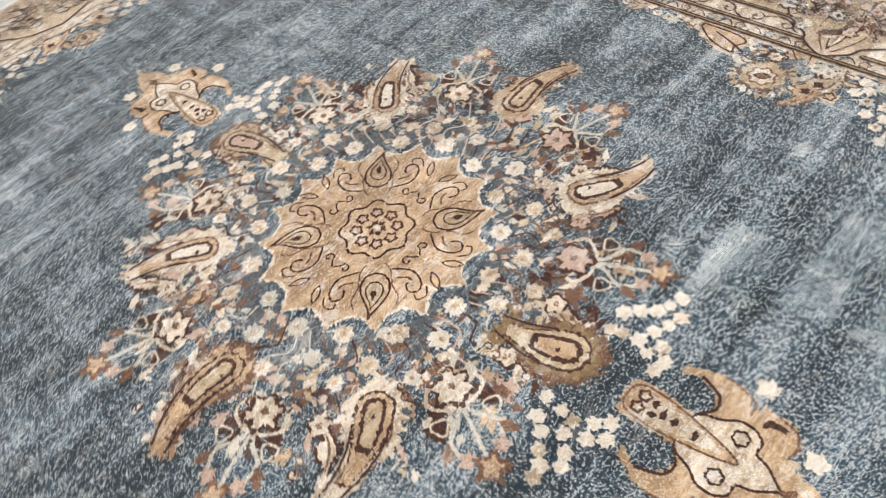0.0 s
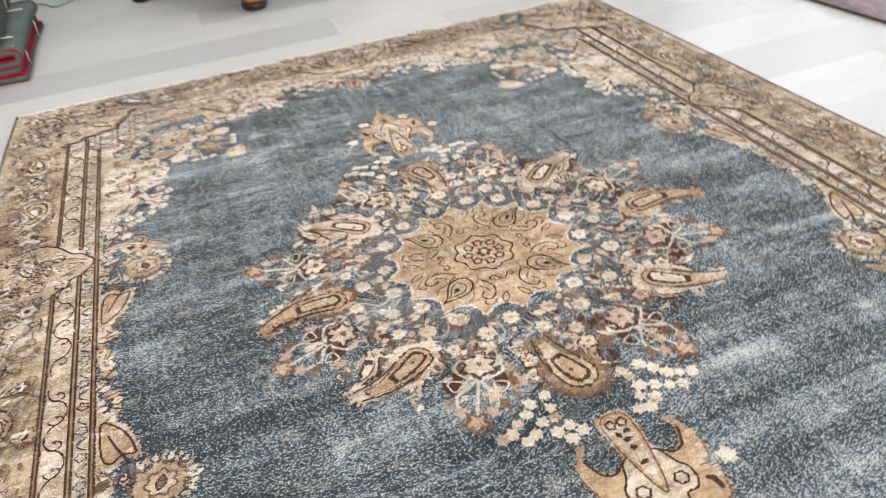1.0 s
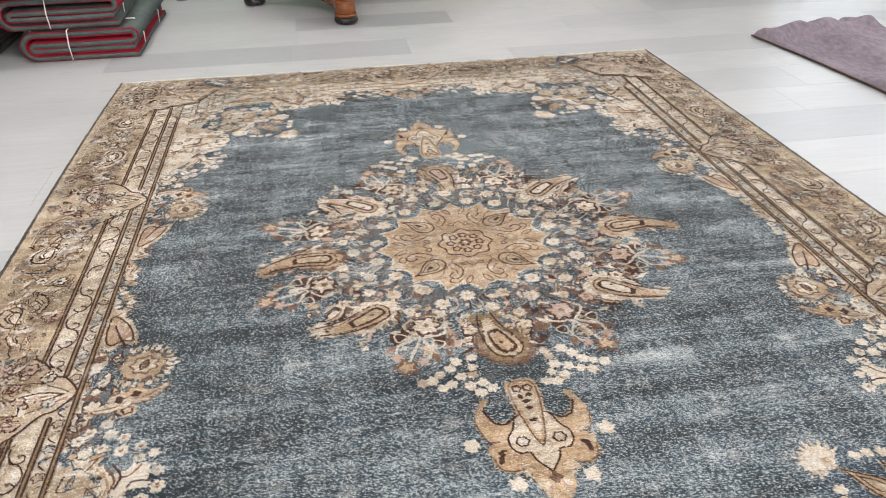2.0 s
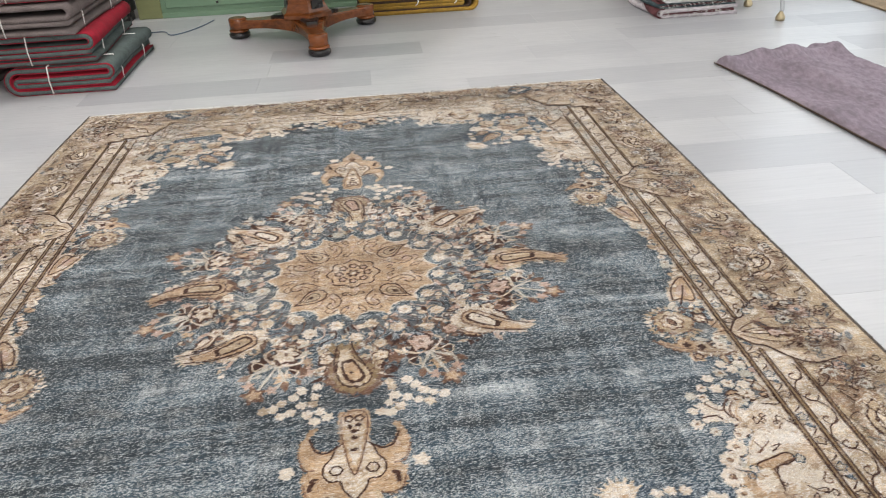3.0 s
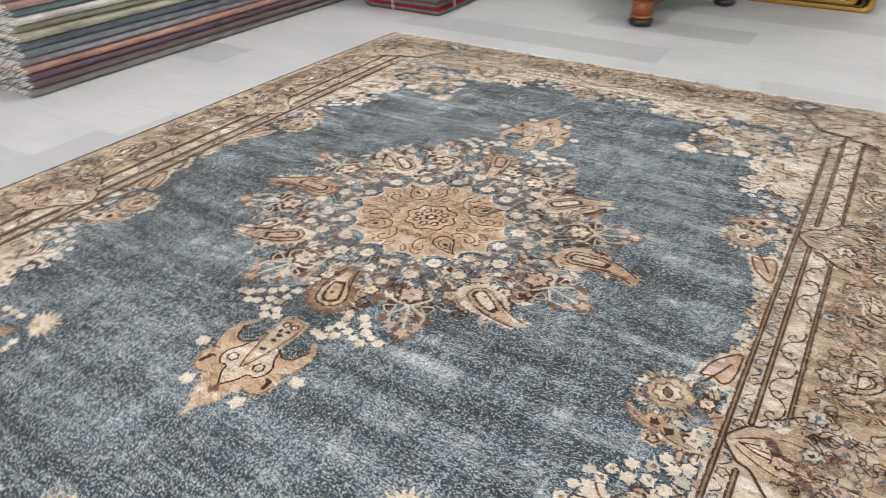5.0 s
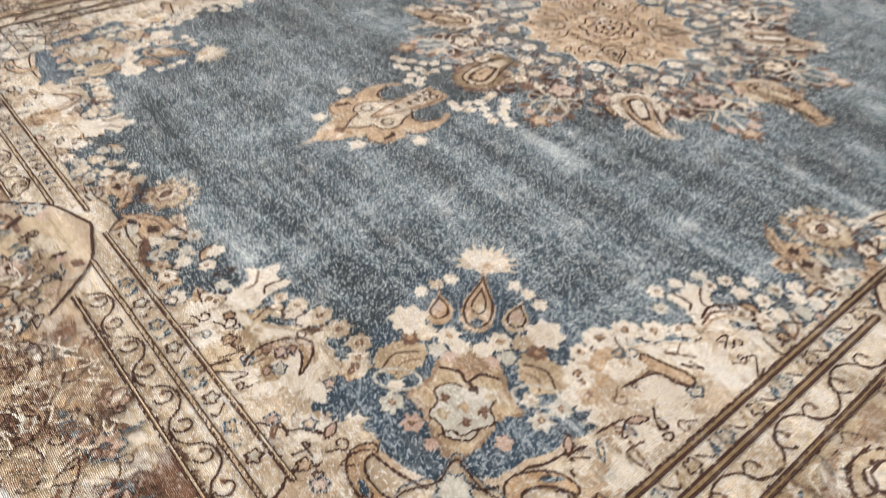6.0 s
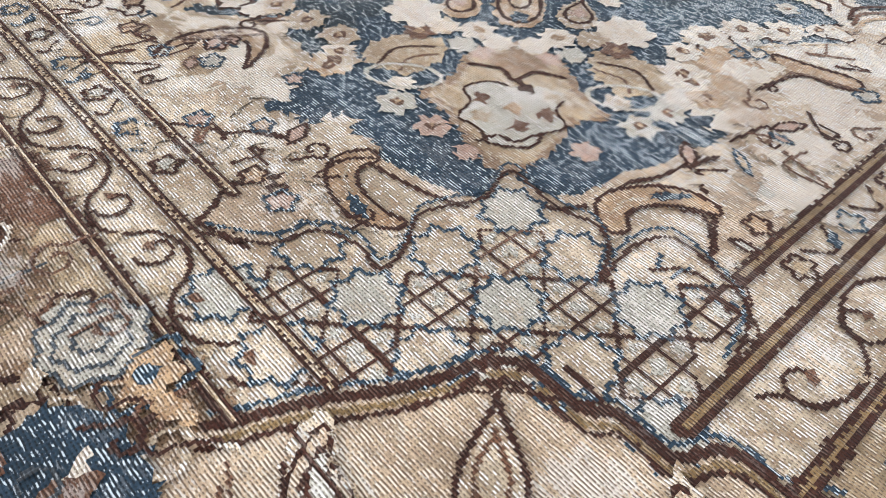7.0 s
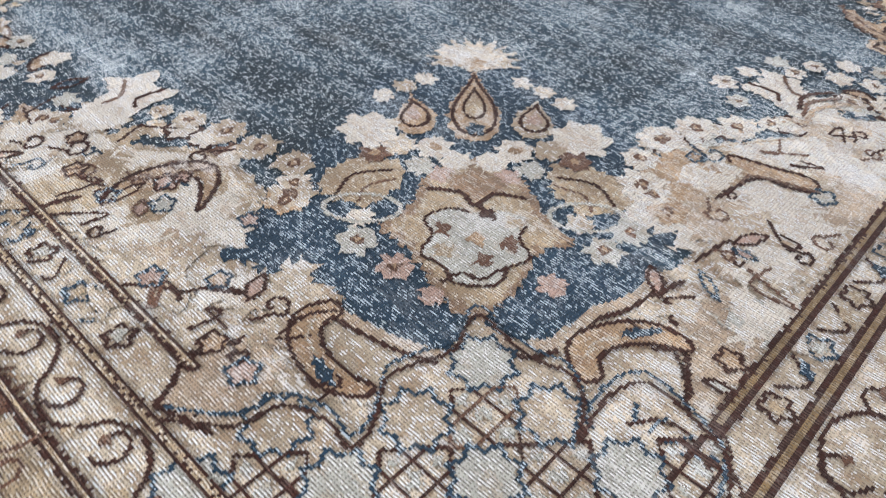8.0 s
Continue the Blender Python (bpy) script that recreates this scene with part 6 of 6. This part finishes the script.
# pile of thick rugs by the far window
z = 0.001
for k, (c, lab) in enumerate((((0.6, 0.55, 0.58), "pale lilac rug folded thick with a white fringed end"), ((0.06, 0.085, 0.095), "dark teal rug folded between paler rugs"), ((0.7, 0.7, 0.7), "off-white rug folded in the far pile"), ((0.1, 0.05, 0.05), "dark red rug folded on top of the far pile"), ((0.5, 0.48, 0.48), "off-white rug folded in the far pile"))):
    h = (0.05, 0.03, 0.05, 0.05, 0.05)[k]
    fabric = plain("far_pile_wool", c, 0.95, 0.35, (30, 30, 60), bumpy=0.6, spec=0.15)
    sidec = plain("far_pile_side", (0.14, 0.055, 0.06), 0.95, 0.4, (10, 40, 90), bumpy=0.5, spec=0.15)
    root = empty("folded_rug", pose(1.735 + 0.006 * k, 2.485 + 0.012 * (k % 2), z), lab, "folded rug", "rugs in the far pile")
    part("outer_fold", extrude(u_strip(0.455, h, h * 0.34, True), 0.78, 0.02, k + 80, 10), fabric, root, "", True)
    part("inner_fold", shifted(extrude(u_strip(0.44, h * 0.3, h * 0.14, True), 0.77, 0.003, k + 90, 10), 0.008, 0.003, h * 0.35), sidec, root, "", True)
    part("side_cover", shifted(extrude(u_strip(0.05, h * 1.02, h * 0.1, True), 0.776, 0.003, k + 95, 10), -0.004, 0.004, 0.0), sidec, root, "dark red weave on the fold", True)
    tagged(part("fringe", fringe_mesh(0.45, 0, h, k + 30, 90), FRINGE, root, "undyed white fringe"), kind="stuff")
    z += h + 0.001

# ochre rug folded by the cabinet
oc = empty("folded_rug", pose(0.05, 3.03, 0.001), "ochre wool rug with dark brown edges, folded and tied", "folded rug")
for nm, mat, x0, z0, ww, hh, tt in (("fold", OCHRE, 0.0, 0.0, 0.74, 0.105, 0.021), ("dark_edge", DARKB, 0.0, 0.021, 0.70, 0.063, 0.012), ("fold", OCHRE, 0.0, 0.033, 0.66, 0.039, 0.0185)):
    part(nm, shifted(extrude(u_strip(ww, hh, tt, False), 0.34, 0.007, 60 + int(z0 * 1000), 10), x0, 0.004 + z0 * 0.1, z0), mat, oc, "dark brown edge" if mat is DARKB else "", True)
z = 0.107
for x in (0.36, 0.6):
    part("twine_tie", tube([(x - 0.01, -0.006, 0.052), (x, -0.012, 0.06), (x + 0.008, -0.008, 0.075), (x + 0.002, -0.002, 0.11), (x, 0.1, z + 0.006)], 0.004, 6), TIE, oc, "white twine", True)

# tripod pedestal table
TC = Vector((-0.236, 2.60, 0))
FEET = [Vector((-0.163, 2.215, 0)), Vector((-0.633, 2.715, 0)), Vector((0.089, 2.86, 0))]
tbl = empty("pedestal_table", Matrix.Translation(TC), "amber walnut pedestal table on three black-ringed bun feet", "table")
for f in FEET:
    d = f - TC
    m = Matrix.Translation(d)
    part("foot", lathe([(0.034, 0.0), (0.05, 0.004), (0.059, 0.014), (0.059, 0.028), (0.052, 0.036), (0.044, 0.038)], 28, m), BLACKM, tbl, "black turned bun", True)
    part("foot_ring", lathe([(0.044, 0.034), (0.054, 0.039), (0.056, 0.045), (0.051, 0.051), (0.042, 0.053)], 28, m), WOODM, tbl, "", True)
    part("foot_drum", lathe([(0.042, 0.05), (0.05, 0.055), (0.051, 0.104), (0.047, 0.112), (0.034, 0.114)], 28, m), WOODM, tbl, "", True)
    ang = math.atan2(d.y, d.x)
    bm = bmesh.new()
    prof, segs = [], 12
    L = d.length - 0.02
    rows = []
    for s in range(segs + 1):
        t = s / segs
        half = 0.085 * (1 - t) ** 1.6 + 0.032 + 0.008 * t
        zt = 0.115 - 0.012 * t + 0.02 * (1 - t) ** 2
        zb = 0.055 + 0.012 * math.sin(math.pi * t)
        rows.append([bm.verts.new(p) for p in ((L * t, -half, zb), (L * t, half, zb), (L * t, half, zt - 0.008), (L * t, half - 0.008, zt), (L * t, -half + 0.008, zt), (L * t, -half, zt - 0.008))])
    for a, b in zip(rows, rows[1:]):
        for k in range(6):
            j = (k + 1) % 6
            bm.faces.new((a[k], a[j], b[j], b[k]))
    bm.faces.new(rows[0][::-1])
    bm.faces.new(rows[-1])
    bmesh.ops.recalc_face_normals(bm, faces=bm.faces[:])
    bm.transform(Matrix.Rotation(ang, 4, "Z"))
    part("leg", bm, WOODM, tbl)
    bm = box(-0.012, -0.075, 0.122, 0.2, 0.075, 0.15, 0.006)
    for v in bm.verts:
        v.co.y *= 1 - 0.62 * max(0, v.co.x) / 0.2
        v.co.z -= 0.02 * max(0, v.co.x) / 0.2
    bm.transform(Matrix.Rotation(ang, 4, "Z"))
    part("inlay", bm, BLACKM, tbl, "black ebonised inlay")
part("column", lathe([(0.15, 0.13), (0.15, 0.15), (0.135, 0.16), (0.115, 0.2), (0.095, 0.3), (0.085, 0.45), (0.09, 0.6), (0.13, 0.67), (0.2, 0.69), (0.2, 0.705)], 6, Matrix.Rotation(math.atan2(FEET[0].y - TC.y, FEET[0].x - TC.x), 4, "Z")), WOODM, tbl)
for k in range(3):
    a = math.atan2(FEET[k].y - TC.y, FEET[k].x - TC.x) + radians(30)
    bm = box(-0.034, -0.004, 0.175, 0.034, 0.004, 0.44, 0.002)
    for v in bm.verts:
        q = (v.co.z - 0.19) / 0.23
        v.co.x *= 1.15 - 0.5 * q
        v.co.y += -(0.106 - 0.026 * q)
    bm.transform(Matrix.Rotation(a + math.pi / 2, 4, "Z"))
    part("column_panel", bm, BLACKM, tbl, "black inset panel")
part("tabletop", lathe([(0.43, 0.705), (0.46, 0.71), (0.465, 0.722), (0.455, 0.735), (0.0005, 0.736)], 56), WOODM, tbl)

# green cabinet against the far wall
cab = empty("cabinet", pose(-1.36, 3.385, 0), "old green painted cabinet with olive corner posts", "cabinet")
part("body", box(0.0, 0.012, 0.0, 1.9, 0.07, 0.9, 0.004), GREEN, cab)
for x in (0.0, 1.75):
    part("post", box(x, 0.0, 0.0, x + 0.15, 0.012, 0.9, 0.004), OLIVE, cab, "olive painted post")
part("plinth_rail", box(0.15, -0.004, 0.0, 1.75, 0.012, 0.03, 0.003), GREEN, cab)
for k in range(2):
    door = part("door", box(0.18 + 0.79 * k, 0.0, 0.06, 0.95 + 0.79 * k, 0.012, 0.86, 0.004), GREEN, cab)
    part("knob", lathe([(0.006, 0), (0.006, 0.012), (0.013, 0.02), (0.012, 0.028), (0.004, 0.032)], 14, pose(0.9 + 0.14 * k, 0.0, 0.45, 90)), BLACKM, door, "small dark knob", True)
    part("keyhole_plate", box(0.5 + 0.79 * k, -0.003, 0.075, 0.515 + 0.79 * k, 0.0, 0.09), BLACKM, door)

# made-up dark cupboard that fills the black space beside the cabinet
du = empty("cupboard", pose(-2.5, 3.3, 0), "black cupboard with two doors, added to fill a dark space", "cupboard")
part("carcass", box(0, 0.02, 0.06, 1.12, 0.15, 1.7, 0.006), BLACKM, du)
part("plinth", box(0.02, 0.03, 0, 1.1, 0.15, 0.06), BLACKM, du)
for k in range(2):
    door = part("door", box(0.02 + 0.545 * k, 0.0, 0.08, 0.555 + 0.545 * k, 0.02, 1.68, 0.005), BLACKM, du)
    part("knob", lathe([(0.006, 0), (0.006, 0.012), (0.013, 0.02), (0.004, 0.03)], 12, pose(0.5 + 0.12 * k, 0.0, 0.9, 90)), BRASS, door, "dull brass knob", True)

# lilac shag runner, rumpled
NX, NY = 80, 300
RA, RB = Vector((1.663, 1.566)), Vector((2.225, 1.69))
along = (Vector((1.795, 0.304)) - RA).normalized()
verts, faces = [], []
for j in range(NY + 1):
    for i in range(NX + 1):
        a, s = i / NX, 2.5 * j / NY
        p = RA.lerp(RB, a) + along * s
        ridge = math.exp(-((a - 0.3 - 0.1 * math.sin(2.4 * s)) / 0.07) ** 2) * (0.65 + 0.35 * math.sin(4 * s + 0.6))
        second = math.exp(-((a - 0.66 + 0.12 * math.sin(2 * s + 1)) / 0.1) ** 2) * (0.7 + 0.3 * math.sin(3.1 * s + 2))
        rise = 0.3 + 0.7 * min(1, s / 0.4)
        bulge = rise * (0.05 * ridge + 0.055 * second) + 0.012 * noise.noise(Vector((a * 4 + s, s * 1.3, 7))) + 0.02 * math.exp(-((a - 0.95) / 0.07) ** 2)
        cross = 0.035 * math.exp(-((s - 0.06 - 0.1 * a) / 0.06) ** 2) + 0.016 * math.exp(-((s - 0.75 - 0.2 * a) / 0.1) ** 2)
        fuzz = 0.004 * noise.noise(Vector((p.x * 45, p.y * 22, 0))) + 0.003 * noise.noise(Vector((p.x * 110, p.y * 60, 3)))
        edge_fall = min(1, a / 0.03, (1 - a) / 0.03, (s + 0.002) / 0.02)
        verts.append((p.x + 0.01 * math.sin(4 * s), p.y, 0.004 + edge_fall * (0.016 + bulge + cross + fuzz)))
for j in range(NY):
    for i in range(NX):
        a = j * (NX + 1) + i
        faces.append((a, a + NX + 1, a + NX + 2, a + 1))
run = empty("runner_rug", Matrix(), "rumpled lilac grey shag runner lying on the floor", "rug")
mesh_object("shag", verts, faces, MAUVE, None, run, "", True)
part("bound_edge", tube([(verts[j * (NX + 1)][0], verts[j * (NX + 1)][1], 0.008) for j in range(0, NY + 1, 4)], 0.0038, 8), DARKB, run, "dark bound edge", True)
# slim metal stand with claw feet by the window
st = empty("console_stand", pose(2.35, 2.27, 0), "silver metal stand with slender legs and brass claw feet", "stand")
for y in (0.0, 0.375):
    leg = part("leg", tube([(0.0, y, 0.03), (0.004, y, 0.06), (-0.012, y, 0.14), (-0.004, y, 0.26), (0.03, y, 0.4), (0.03, y, 0.72)], lambda t: 0.009 + 0.008 * t, 12), CHROME, st, "", True)
    part("claw_foot", lathe([(0.018, 0.0), (0.024, 0.004), (0.026, 0.018), (0.02, 0.03), (0.013, 0.04), (0.01, 0.05)], 16, pose(0, y, 0)), BRASS, leg, "brass claw foot", True)
part("top", box(-0.05, -0.1, 0.72, 0.12, 0.475, 0.745, 0.008), CHROME, st)
part("stretcher", tube([(0.0, 0.0, 0.42), (0.02, 0.19, 0.45), (0.0, 0.375, 0.42)], 0.008, 8), CHROME, st, "", True)

mt = empty("door_mat", pose(2.98, 2.28, 0.001), "brown coir door mat by the shop window", "mat")
part("coir", box(0, 0, 0, 0.75, 0.42, 0.012, 0.004), COIR, mt)

# loose cable by the cabinet
cb = [(-1.2 + 0.33 * t + 0.02 * math.sin(9 * t), 2.98 + 0.2 * t - 0.16 * math.sin(3.1 * t) + 0.05 * math.sin(8 * t), 0.004) for t in (k / 30 for k in range(31))]
tagged(part("cable", tube(cb, 0.0035, 6), CABLE, None, "", True), "thin blue-grey cable lying loose on the floor", "cable")

# dark planter past the end of the long pile
pl = empty("planter", pose(-2.72, -0.05, 0), "dark green glazed planter standing on the floor", "planter")
part("pot", lathe([(0.12, 0.0), (0.16, 0.02), (0.2, 0.16), (0.215, 0.3), (0.225, 0.32), (0.205, 0.33), (0.19, 0.3)], 30), LEAFP, pl, "", True)
part("soil", lathe([(0.185, 0.27), (0.1, 0.285), (0.01, 0.29)], 24), DARKB, pl, "dark potting soil", True)

# ---- floor planks, laid along the room's width ----
PITCH = 0.2395
plank_meshes = {}


def plank_mesh(length):
    key = round(length, 2)
    if key not in plank_meshes:
        bm = box(0, 0, -0.003, key - 0.0004, PITCH - 0.0004, 0.0)
        bmesh.ops.bevel(bm, geom=[e for e in bm.edges if all(v.co.z > -0.001 for v in e.verts)], offset=0.0004, segments=1, affect="EDGES")
        me = bpy.data.meshes.new("plank")
        bm.to_mesh(me)
        bm.free()
        me.materials.append(PLANK)
        plank_meshes[key] = me
    return plank_meshes[key]


rp = random.Random(3)
for k in range(-1, 30):
    y = -3.7 + 0.0657 + PITCH * k
    if y < Y0 - 0.01 or y + PITCH > Y1 + 0.2:
        continue
    x = X0
    while x < X1 - 0.02:
        ln = rp.choice([0.28, 0.52, 0.78, 1.05, 1.05, 1.3]) if x > X0 else rp.uniform(0.2, 1.1)
        ln = min(ln, X1 - x)
        ob = new("plank", plank_mesh(ln))
        ob.parent = floor_bed
        ob.location = (x, y, 0)
        x += ln
